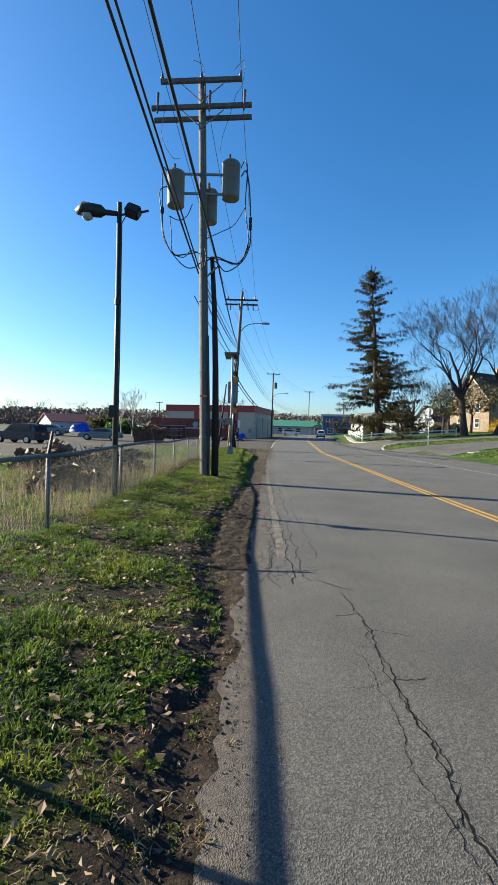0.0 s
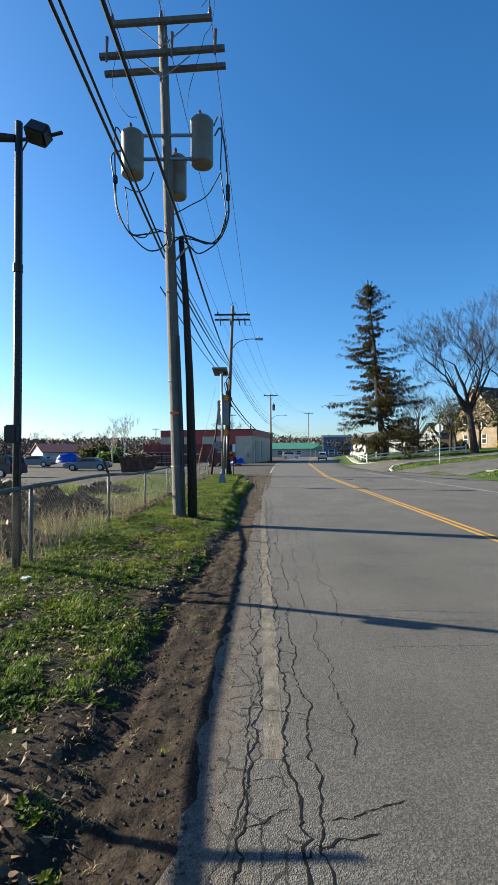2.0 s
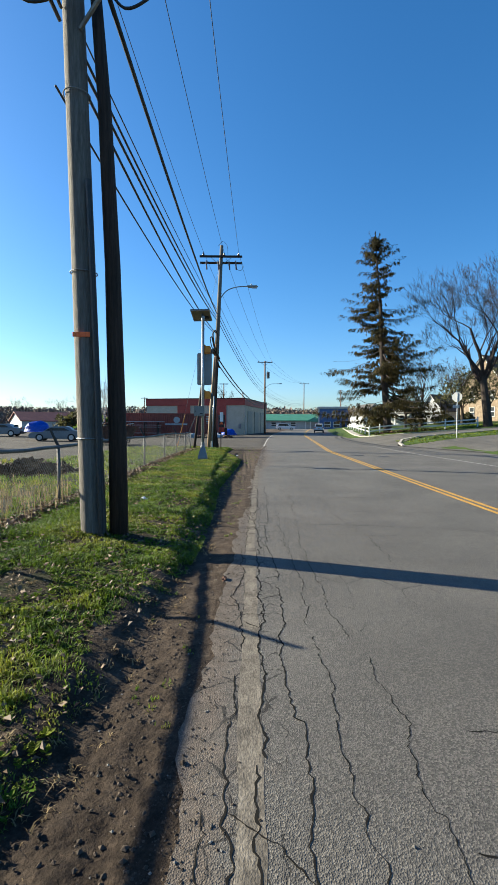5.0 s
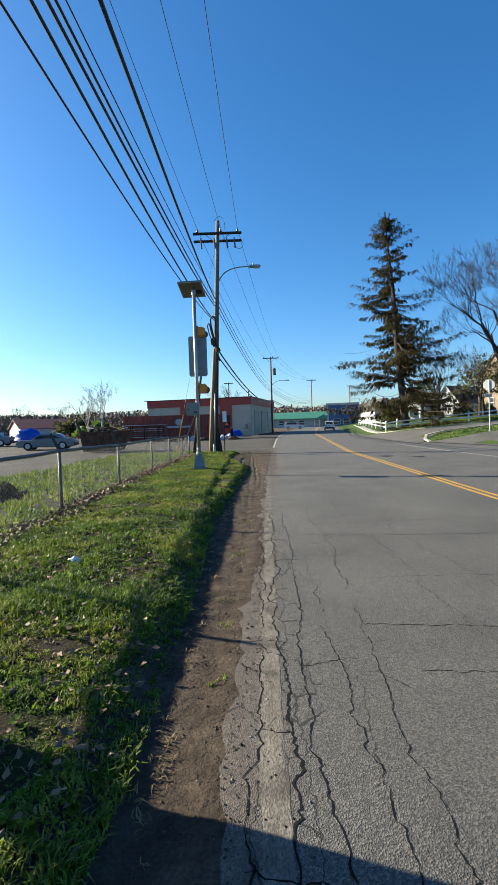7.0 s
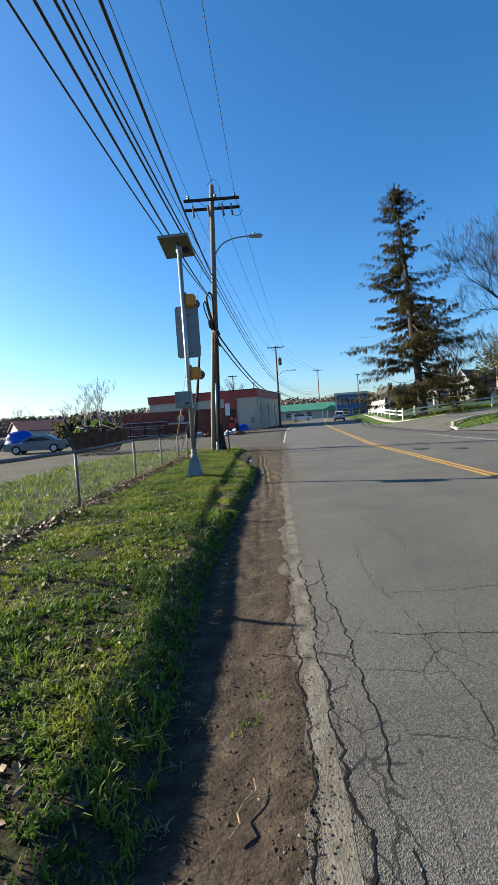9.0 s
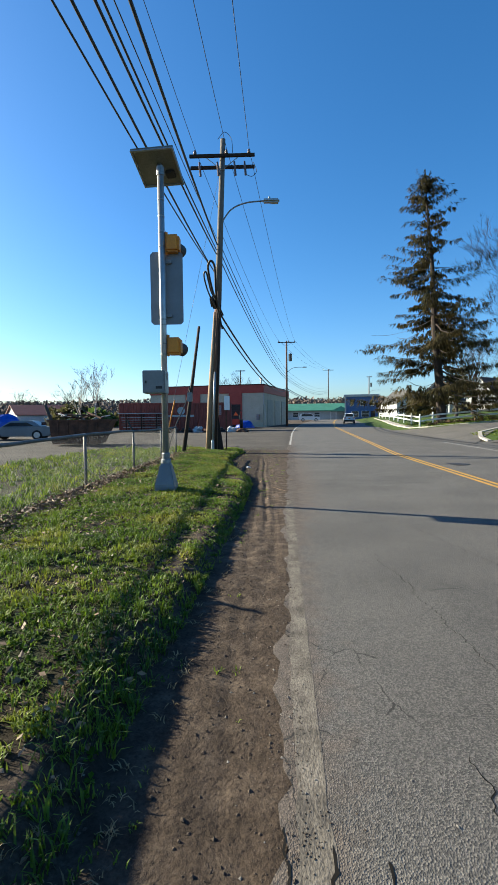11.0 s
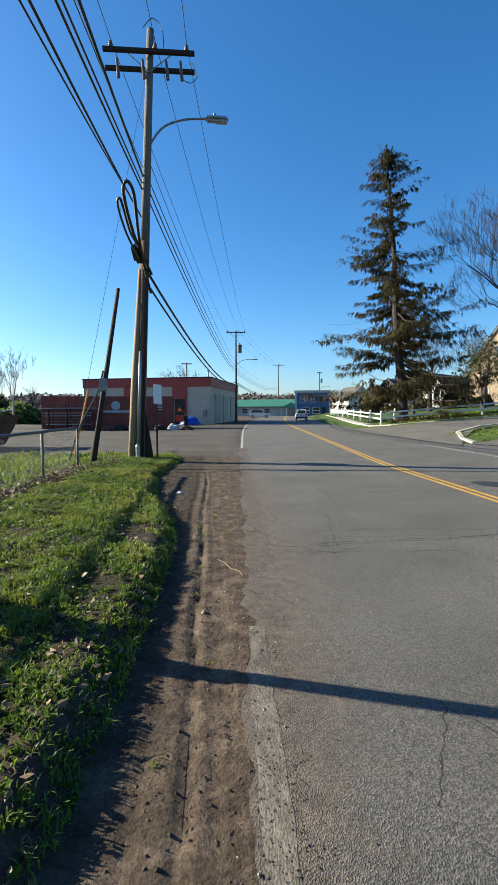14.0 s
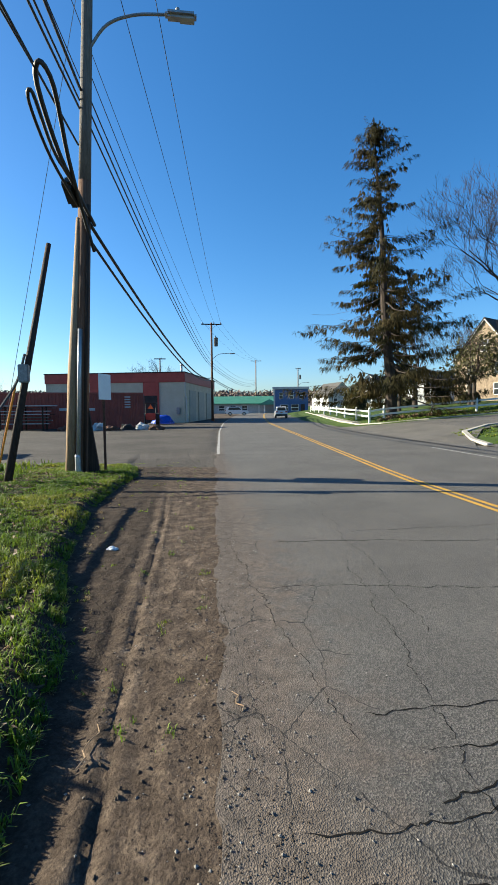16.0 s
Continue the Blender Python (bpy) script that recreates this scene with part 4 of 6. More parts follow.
pan = box(-0.4, -0.41, -0.02, 0.4, 0.41, 0.02, 0.006)
bmesh.ops.transform(pan, verts=pan.verts, matrix=tilt)
panel = part("solar_panel", pan, M_PANELBACK, bs, "tilted solar panel, dark back")
cells = box(-0.38, -0.39, 0.021, 0.38, 0.39, 0.026)
bmesh.ops.transform(cells, verts=cells.verts, matrix=tilt)
part("cells", cells, M_SOLAR, panel)
for x0, y0, x1, y1 in ((-0.4, -0.41, 0.4, -0.38), (-0.4, 0.38, 0.4, 0.41), (-0.4, -0.38, -0.37, 0.38), (0.37, -0.38, 0.4, 0.38)):
    fr = box(x0, y0, -0.05, x1, y1, -0.021)
    bmesh.ops.transform(fr, verts=fr.verts, matrix=tilt)
    part("panel_frame", fr, M_STEEL, panel)
jb = box(0.12, 0.05, -0.09, 0.3, 0.22, -0.021, 0.02)
bmesh.ops.transform(jb, verts=jb.verts, matrix=tilt)
part("junction_box", jb, M_BLACK, panel)
part("panel_mount", tube([(0, 0, 5.85), (0, 0, 5.98), (-0.04, 0.12, 6.1)], [0.075, 0.075, 0.05], 12), M_DULLSTEEL, bs)

# ---- small sign on a thin post near the second pole ----
ss = thing("road_sign", -1.27, 40.2, 0.05, "small white traffic sign on a rusty steel post", "road sign")
part("post", box(-0.03, -0.02, -0.2, 0.03, 0.02, 2.45, 0.005), M_RUST, ss, "rusty steel channel post")
sg = box(-0.012, -0.28, 1.9, -0.006, 0.28, 2.55)
bmesh.ops.rotate(sg, verts=sg.verts, cent=(0, 0, 0), matrix=Matrix.Rotation(radians(-22), 3, "Z"))
bmesh.ops.translate(sg, verts=sg.verts, vec=(0.05, -0.03, 0))
part("sign_plate", sg, M_WHITE, ss)


# ---- chain-link fence ----
FENCE_X = ((-14, -3.12), (12, -3.07), (15, -3.12), (20, -3.06), (28, -3.1), (37, -3.0))
POSTS = (-12.6, -9.0, -5.4, -1.8, 1.5, 5.4, 9.1, 12.8, 16.5, 20.1, 23.8, 27.9, 31.2, 34.4, 36.9)
fence = thing("chain_link_fence", 0, 0, 0, "waist-high galvanised chain-link fence with a pipe top rail", "fence")


def fence_at(y, h):
    x = along(FENCE_X, y)
    return (x, y, ground_z(x, y) + h * (1 - 0.045 * step(12, 15, y)) + 0.02 * math.sin(y * 0.7))


for y in POSTS:
    x = along(FENCE_X, y)
    part("post", tube([(x, y, ground_z(x, y) - 0.2), fence_at(y, 1.08)], 0.03, 10), M_FENCE, fence, smooth=True)
    part("post_cap", lathe([(0.04, 0), (0.04, 0.03), (0.02, 0.06)], 10, at=fence_at(y, 1.06)), M_FENCE, fence)
for a, b in zip(POSTS, POSTS[1:]):
    part("top_rail", tube([fence_at(a + (b - a) * k / 6, 1.09) for k in range(7)], 0.031, 10), M_FENCE, fence, smooth=True)
fv, ff = [], []
fy = np.arange(-12.6, 36.8, 0.075)
for s in (-1, 1):
    for y0 in fy:
        pts = [(y0 + s * (k * 0.14 - 0.5), 0.04 + k * 0.148) for k in range(8)]
        pts = [p for p in pts if -12.6 <= p[0] <= 36.9]
        if len(pts) < 2:
            continue
        for (ya, ha), (yb, hb) in zip(pts, pts[1:]):
            a, b = Vector(fence_at(ya, ha)), Vector(fence_at(yb, hb))
            off = 0.02 + 0.002 * s
            n0 = len(fv)
            for p in (a, b):
                fv += [(p.x + off - 0.0018, p.y, p.z), (p.x + off + 0.0018, p.y, p.z - 0.0018), (p.x + off, p.y, p.z + 0.0022)]
            ff += [(n0, n0 + 1, n0 + 4, n0 + 3), (n0 + 1, n0 + 2, n0 + 5, n0 + 4), (n0 + 2, n0, n0 + 3, n0 + 5)]
arrays("mesh_wire", fv, ff, M_WIRE, "galvanised diamond mesh", "", "stuff", fence)
for y, tip in ((12.8, (-0.05, -0.25, 0.36)), (5.4, (-0.05, 0.25, 0.32)), (16.5, (-0.12, -0.05, 0.3)), (20.1, (-0.12, -0.05, 0.3)), (23.8, (-0.13, -0.06, 0.3)), (31.2, (-0.15, -0.05, 0.3))):
    x, yy, z = fence_at(y, 1.1)
    part("barb_arm", tube([(x, yy, z), (x + tip[0], yy + tip[1], z + tip[2])], [0.03, 0.022], 8), M_IRON, fence, "bent dark steel arm")


# ---- buildings ----
def window(parent, x, y, z, w, h, face, frame_mat):
    """A sash window on a wall; face is -1 or 1 along y, or 'x-' for a wall that looks to -x."""
    if face == "x-":
        f = part("window", box(x - 0.06, y - w / 2, z, x + 0.05, y + w / 2, z + h, 0.01), frame_mat, parent)
        for k in (0, 1):
            part("pane", box(x - 0.075, y - w / 2 + 0.08, z + 0.08 + k * h / 2, x - 0.062, y + w / 2 - 0.08, z + h / 2 - 0.03 + k * h / 2), M_GLASS, f)
    else:
        f = part("window", box(x - w / 2, y - 0.06, z, x + w / 2, y + 0.05, z + h, 0.01), frame_mat, parent)
        for k in (0, 1):
            part("pane", box(x - w / 2 + 0.08, y - 0.075, z + 0.08 + k * h / 2, x + w / 2 - 0.08, y - 0.062, z + h / 2 - 0.03 + k * h / 2), M_GLASS, f)
    return f


def gable_house(name, x, y, z, w, d, eave, ridge, wall, roof, label, rz=0, over=0.35):
    """Gable ends face -y and +y; the ridge runs along y."""
    h = thing(name, x, y, z, label, "house", "", "", rz)
    part("wall", prism([(-w / 2, -0.6), (w / 2, -0.6), (w / 2, eave), (0, ridge), (-w / 2, eave)], 1, 0, d), wall, h)
    for s in (-1, 1):
        run = Vector((w / 2, 0, eave - ridge))
        run.normalize()
        e = (s * (w / 2 + over * run.x), eave + over * run.z)
        part("roof", prism([(0, ridge + 0.04), (e[0], e[1] + 0.04), (e[0], e[1] + 0.2), (0, ridge + 0.22)], 1, -over, d + over), roof, h)
        part("bargeboard", prism([(0, ridge - 0.12), (e[0], e[1] - 0.12), (e[0], e[1] + 0.035), (0, ridge + 0.035)], 1, -over * 0.8, -over * 0.8 + 0.06), M_WHITE, h)
    return h


garage = thing("garage_building", 0.4, 82.5, far_rise(80), "flat-roofed cream block garage with red fascia and overhead doors", "building", "", "", -14)
part("wall", box(-17.0, 0, -0.5, 0, 18.0, 4.75), M_CREAM, garage, "cream painted block wall")
part("fascia", box(-17.1, -0.12, 4.75, 0.12, 18.1, 5.85, 0.03), M_REDTRIM, garage, "dull red fascia")
part("roof_edge", box(-17.15, -0.17, 5.85, 0.17, 18.15, 5.95), M_DARK, garage)
part("pilaster", box(-4.9, -0.14, -0.3, -3.0, -0.002, 4.745), M_REDTRIM, garage, "red painted wall strip")
part("door", box(-4.75, -0.17, -0.2, -3.2, -0.142, 3.2), M_DARK, garage, "dark doorway")
part("pilaster", box(-11.4, -0.14, 2.5, -9.2, -0.002, 4.745), M_REDTRIM, garage)
for k in range(3):
    d = part("overhead_door", box(0.0, 2.2 + 5.0 * k, -0.2, 0.06, 5.6 + 5.0 * k, 3.9), M_GREYDOOR, garage, "grey-green overhead door")
    for j in range(6):
        part("panel", box(0.06, 2.3 + 5.0 * k, -0.1 + 0.66 * j, 0.09, 5.5 + 5.0 * k, 0.5 + 0.66 * j, 0.02), M_GREYDOOR, d)
part("downpipe", tube([(0.12, -0.05, 4.7), (0.12, -0.1, 3.2), (0.3, -0.1, 2.9), (0.3, -0.1, 0.0)], 0.06, 8), M_PALEWALL, garage)
part("roof_vent", lathe([(0.12, 0), (0.12, 0.7), (0.2, 0.75), (0.2, 0.85), (0.05, 0.9)], 10, at=(-0.4, 0.5, 5.95)), M_STEEL, garage)
part("wall_meter", box(-0.9, -0.25, 1.0, -0.5, -0.003, 1.8, 0.03), M_DULLSTEEL, garage)


def container(x, y, z, rz, length, height):
    c = thing("shipping_container", x, y, z, "weathered red steel shipping container with a faded white emblem", "container", "", "", rz)
    n = int(length / 0.28)
    out = []
    for i in range(n):
        a = -length + 0.1 + i * (length - 0.2) / n
        s = (length - 0.2) / n
        out += [(a, 0.0), (a + s * 0.25, 0.0), (a + s * 0.4, 0.05), (a + s * 0.85, 0.05)]
    out += [(-0.1, 0.0), (-0.1, 2.3), (-length + 0.1, 2.3)]
    part("side_panel", prism(out, 2, 0.12, height - 0.1), M_REDPAINT, c, "corrugated red steel")
    for a, b in (((-length, -0.03), (-length + 0.14, 0.12)), ((-0.14, -0.03), (0, 0.12)), ((-0.14, 2.2), (0, 2.36)), ((-length, 2.2), (-length + 0.14, 2.36))):
        part("corner_post", box(a[0], a[1], 0, b[0], b[1], height, 0.01), M_REDPAINT, c)
    part("top_rail", box(-length + 0.14, -0.03, height - 0.14, -0.14, 0.06, height - 0.02), M_REDPAINT, c)
    part("bottom_rail", box(-length + 0.14, -0.03, 0.02, -0.14, 0.06, 0.16), M_REDPAINT, c)
    part("roof_sheet", box(-length + 0.02, 0.0, height - 0.02, -0.02, 2.34, height + 0.01), M_REDPAINT, c)
    d = part("end_door", box(-0.09, 0.12, 0.1, 0.03, 2.2, height - 0.12, 0.01), M_REDPAINT, c, "red end doors")
    for yy in (0.4, 0.9, 1.4, 1.9):
        part("lock_bar", tube([(0.06, yy, 0.1), (0.06, yy, height - 0.15)], 0.025, 6), M_DULLSTEEL, d)
    ring = lathe([(0.42, 0), (0.42, 0.02)], 20)
    bmesh.ops.transform(ring, verts=ring.verts, matrix=pose(-length * 0.45, -0.035, height * 0.72, 90, 0, 0))
    part("emblem", ring, M_PALEWALL, c, "faded round white emblem")
    part("lettering_bar", box(-length * 0.45 - 1.5, -0.045, height * 0.5, -length * 0.45 + 1.4, -0.032, height * 0.5 + 0.22), M_PALEWALL, c, "faded white lettering bar")
    for k in range(5):
        part("lettering_bar", box(-1.6, -0.045, height * 0.86 - k * 0.22, -1.1, -0.032, height * 0.86 - k * 0.22 + 0.1), M_PALEWALL, c)
    return c


container(-3.1, 70.0, ground_z(-3, 70), 6, 12.2, 3.1)

blue = thing("blue_building", 25.8, 140.0, far_rise(140), "two-storey blue clapboard building with white cornice and shop windows", "building", "", "", -12)
part("wall", box(-4.2, 0, -0.5, 4.2, 12, 5.9), M_BLUE, blue)
part("cornice", box(-4.5, -0.3, 5.9, 4.5, 12.3, 6.5, 0.05), M_PALEWALL, blue, "pale cornice")
part("corner_board", box(-4.25, -0.05, -0.4, -3.85, 0.3, 5.9), M_PALEWALL, blue)
for x in (-2.4, 0.2, 2.6):
    window(blue, x, -0.01, 3.5, 1.0, 1.6, -1, M_WHITE)
for x in (-1.6, 1.0):
    window(blue, x, -0.01, 0.6, 1.9, 1.6, -1, M_WHITE)
part("door", box(2.4, -0.06, 0.0, 3.4, 0.04, 2.2), M_DARK, blue)

green = thing("green_roofed_shop", 14.5, 150.0, far_rise(150), "long low pale building with a green metal roof", "building", "", "", -8)
part("wall", box(-14, 0, -0.5, 9, 10, 2.5), M_PALEWALL, green)
part("roof", prism([(-0.8, 2.4), (5, 4.4), (10.8, 2.4), (10.8, 2.6), (5, 4.65), (-0.8, 2.6)], 0, -14.5, 9.5), M_GREENROOF, green, "green metal roof")
part("porch_roof", prism([(4.5, 2.2), (7.5, 3.6), (10.5, 2.2)], 1, -3.5, -0.1), M_GREENROOF, green)
for x in (4.8, 6.2, 8.8, 10.2):
    part("porch_post", box(x - 0.1, -3.3, -0.3, x + 0.1, -3.1, 2.3), M_WHITE, green)
for x in (-11, -8, -5, -2, 1):
    window(green, x, -0.01, 0.7, 1.6, 1.3, -1, M_WHITE)

stone = gable_house("stone_house", 41.6, 88.0, 2.6, 8.6, 13, 6.0, 11.4, M_STONE, M_SHINGLE, "tall tan stone house with a steep brown shingle roof", -62)
for x, z in ((-1.9, 0.9), (1.9, 0.9), (-1.9, 3.7), (1.9, 3.7), (0, 6.9)):
    window(stone, x, -0.01, z, 1.0, 1.7, -1, M_WHITE)
part("chimney", box(-0.5, 8.0, 10.0, 0.5, 9.0, 13.0, 0.03), M_STONE, stone)
dorm = part("dormer", box(2.2, 3.0, 6.2, 4.6, 5.4, 8.4, 0.03), M_WHITE, stone, "white gabled dormer")
part("dormer_roof", prism([(2.7, 8.35), (4.2, 9.6), (5.7, 8.35), (4.2, 9.45)], 0, 1.4, 4.9), M_SHINGLE, dorm)
part("dormer_pane", box(4.605, 3.6, 6.7, 4.63, 4.8, 8.0), M_GLASS, dorm)
# grey siding on the white barn takes in the branch shade on its gable
barn = gable_house("white_gabled_barn", 36.8, 98.0, 1.9, 4.8, 14, 3.0, 6.0, M_PALEWALL, M_GREYSHINGLE, "small white gabled outbuilding with a long grey shingle roof", -52)
for k in range(14):
    part("siding_board", box(-2.35, -0.04, 0.05 + 0.21 * k, 2.35, -0.003, 0.05 + 0.21 * k + 0.17), M_PALEWALL, barn)
cot = gable_house("cottage", 31.5, 104.0, 1.9, 6.4, 9, 2.7, 5.6, M_PALEWALL, M_GREYSHINGLE, "white cottage with a dark grey gable roof and porch", -40)
for x in (-1.7, 1.7):
    window(cot, x, -0.01, 0.9, 1.0, 1.3, -1, M_WHITE)
part("porch_roof", box(-3.4, -2.2, 2.4, 3.4, -0.4, 2.55), M_GREYSHINGLE, cot)
for x in (-3.1, -1.0, 1.0, 3.1):
    part("porch_post", box(x - 0.1, -2.0, -0.4, x + 0.1, -1.8, 2.4), M_WHITE, cot)
# wall colour kept greyer to include the tree shade over this cottage
cot2 = gable_house("cottage", 32.6, 122.0, 1.9, 6.0, 8, 2.7, 5.4, M_PALEWALL, M_GREYSHINGLE, "pale cottage with a dark grey gable roof among shrubs", 10)
window(cot2, -1.4, -0.01, 0.9, 1.0, 1.3, -1, M_WHITE)
window(cot2, 1.4, -0.01, 0.9, 1.0, 1.3, -1, M_WHITE)
lh = gable_house("long_red_roofed_shed", -38.0, 115.0, 0.7, 9, 13, 1.9, 3.7, M_PALEWALL, M_REDROOF, "long pale blue-grey shed with a dull red roof", 130)
lh2 = gable_house("long_red_roofed_shed", -80.0, 104.0, 1.2, 9, 22, 3.2, 5.2, M_PALEWALL, M_GREYSHINGLE, "far pale shed with a grey roof", 80)


# ---- cars ----
def car(name, x, y, z, rz, paint, label, kind="suv"):
    """Nose to +y."""
    c = thing(name, x, y, z, label, "car", "", "", rz)
    if kind == "suv":
        low = [(-2.3, 0.4), (-2.33, 0.75), (-2.3, 1.05), (2.05, 1.02), (2.3, 0.85), (2.35, 0.45), (2.2, 0.3), (-2.2, 0.3)]
        cab = [(-2.25, 1.05), (-2.0, 1.62), (-1.8, 1.72), (0.2, 1.74), (0.5, 1.66), (1.15, 1.04)]
    else:
        low = [(-2.4, 0.4), (-2.45, 0.7), (-2.3, 0.95), (2.1, 0.85), (2.4, 0.65), (2.4, 0.4), (2.2, 0.25), (-2.2, 0.25)]
        cab = [(-1.7, 0.93), (-1.1, 1.35), (-0.8, 1.4), (0.2, 1.4), (0.5, 1.34), (1.2, 0.88)]
    part("body", prism(low, 0, -0.92, 0.92, bevel=0.06), paint, c, "painted body")
    cb = prism(cab, 0, -0.82, 0.82, bevel=0.05)
    for v in cb.verts:
        if v.co.z > cab[0][1] + 0.2:
            v.co.x *= 0.86
    part("cabin", cb, paint, c)
    zt, zb = max(p[1] for p in cab), cab[0][1]
    part("rear_window", prism([(-0.62, zb + 0.12), (0.62, zb + 0.12), (0.55, zt - 0.13), (-0.55, zt - 0.13)], 1, cab[0][0] + 0.02, cab[0][0] + 0.06), M_GLASS, c)
    for s in (-1, 1):
        part("side_window", prism([(cab[0][0] + 0.5, zb + 0.06), (cab[-1][0] - 0.25, zb + 0.06), (cab[-2][0] - 0.1, zt - 0.14), (cab[1][0] + 0.4, zt - 0.14)], 0, s * 0.775, s * 0.815), M_GLASS, c)
        part("tail_lamp", box(s * 0.72 - 0.17, low[1][0] - 0.02, 0.86, s * 0.72 + 0.17, low[1][0] + 0.06, 1.02, 0.02), M_TAIL, c)
        for yy in (-1.4, 1.42):
            w = tube([(s * 0.72, yy, 0.35), (s * 0.94, yy, 0.35)], 0.35, 20)
            wheel = part("wheel", w, M_TYRE, c, smooth=False)
            part("rim", tube([(s * 0.92, yy, 0.35), (s * 0.955, yy, 0.35)], 0.22, 14), M_RIM, wheel)
    part("bumper", box(-0.9, low[0][0] - 0.06, 0.32, 0.9, low[0][0] + 0.12, 0.6, 0.04), M_BLACK, c)
    part("number_plate", box(-0.16, low[1][0] - 0.035, 0.8, 0.16, low[1][0] - 0.02, 0.92), M_AMBER, c)
    return c


car("white_suv", 15.1, 99.0, far_rise(99), -9, M_CARWHITE, "white sport utility car on the road, seen from behind")
car("parked_suv", 10.5, 121.0, far_rise(121), -95, M_CARWHITE, "white car parked across beside the garage")
car("wrecked_car", -26.8, 60.0, ground_z(-26.8, 60), 96, M_CARSILVER, "old silver sedan parked in the yard", "sedan")
car("dark_pickup", -20.6, 40.0, ground_z(-20, 40), 75, M_CARDARK, "dark blue car parked at the yard's edge")
car("parked_sedan", 33.0, 132.0, far_rise(132), -80, M_CARDARK, "dark car parked by the blue building", "sedan")
car("yard_car", -17.5, 52.5, ground_z(-17.5, 52), 100, M_CARSILVER, "dusty grey sedan parked in the yard", "sedan")


# ---- things in the yard ----
def lump(w, d, h, seed, rough=0.25, bm=None, at=(0, 0, 0)):
    b = bmesh.new()
    bmesh.ops.create_icosphere(b, subdivisions=3, radius=1)
    for v in b.verts:
        k = 1 + rough * noise.noise(v.co * 1.7 + Vector((seed, 0, 0)))
        v.co = Vector((v.co.x * w * k + at[0], v.co.y * d * k + at[1], max(v.co.z * h * k, -0.05) + at[2]))
    return merge(bm, b)


solo("tarpaulin_heap", lump(1.5, 0.9, 1.1, 3, at=(-22.2, 58.6, ground_z(-22, 58) + 0.7)), M_TARP, "crumpled bright blue tarpaulin over a yard heap", "tarpaulin")
solo("tarpaulin_heap", lump(1.2, 0.9, 0.95, 5, at=(-2.0, 80.5, far_rise(80) + 0.05)), M_TARP, "crumpled blue tarpaulin beside the garage wall", "tarpaulin")
dump = thing("rusty_skip", -10.5, 46.5, ground_z(-10.5, 46.5), "rusty open steel skip heaped with scrap", "skip", "", "", 8)
part("body", prism([(-1.5, 0.1), (1.2, 0.1), (1.9, 1.5), (-1.7, 1.5)], 1, -0.9, 0.9, bevel=0.03), M_RUST, dump)
part("rim", prism([(-1.75, 1.42), (1.95, 1.42), (1.98, 1.53), (-1.78, 1.53)], 1, -0.96, 0.96), M_RUST, dump)
for k in range(5):
    part("rib", box(-1.2 + 0.55 * k, -0.96, 0.15, -1.12 + 0.55 * k, -0.9, 1.42), M_RUST, dump)
rs = random.Random(4)
for k in range(14):
    x, a = rs.uniform(-1.5, 1.6), rs.uniform(-40, 40)
    b = box(-0.7, -0.05, -0.03, 0.7, 0.05, 0.03)
    bmesh.ops.transform(b, verts=b.verts, matrix=pose(x * 0.7, rs.uniform(-0.6, 0.6), 1.6 + rs.uniform(0, 0.25), rs.uniform(-20, 20), a * 0.4, rs.uniform(0, 180)))
    part("scrap_bar", b, rs.choice([M_RUST, M_DULLSTEEL, M_DARKWOOD]), dump)
part("tow_arm", tube([(-1.8, 0, 1.5), (-2.1, 0, 2.4), (-2.0, 0, 2.7)], [0.1, 0.09, 0.05], 8), M_IRON, dump)
rack = thing("lumber_pile", -12.2, 67.0, ground_z(-12, 67), "open rack stacked with grey boards before the container", "lumber rack")
for x in (-1.6, 0, 1.6):
    for yy in (-0.5, 0.5):
        part("upright", box(x - 0.05, yy - 0.05, 0, x + 0.05, yy + 0.05, 1.9), M_DARKWOOD, rack)
for k in range(18):
    z = 0.5 + 0.25 * (k % 6)
    part("board", box(-2.1 + rs.uniform(-0.2, 0.2), -0.5 + 0.3 * (k // 6), z, 2.1 + rs.uniform(-0.3, 0.3), -0.25 + 0.3 * (k // 6), z + 0.06), rs.choice([M_PALEWALL, M_WOOD, M_DARKWOOD]), rack)
part("sheet", box(-2.4, -0.8, 1.93, 2.4, 0.8, 1.99), M_PALEWALL, rack)
trac = thing("compact_tractor", -3.0, 77.5, far_rise(77), "small dark tractor with an orange triangle on its frame", "tractor")
part("body", box(-0.5, -1.2, 0.5, 0.5, 0.9, 1.2, 0.08), M_REDTRIM, trac)
part("roll_bar", tube([(-0.5, -0.9, 1.1), (-0.5, -0.9, 2.2), (0.5, -0.9, 2.2), (0.5, -0.9, 1.1)], 0.05, 6), M_BLACK, trac)
part("canopy", box(-0.7, -1.2, 2.22, 0.7, 0.2, 2.3, 0.02), M_BLACK, trac)
part("slow_triangle", prism([(-0.3, 1.65), (0.3, 1.65), (0, 2.12)], 1, -1.0, -0.97), M_ORANGE, trac, "orange slow-vehicle triangle")
for s in (-1, 1):
    part("rear_wheel", tube([(s * 0.5, -0.7, 0.6), (s * 0.85, -0.7, 0.6)], 0.6, 18), M_TYRE, trac)
    part("front_wheel", tube([(s * 0.5, 0.8, 0.35), (s * 0.72, 0.8, 0.35)], 0.35, 16), M_TYRE, trac)
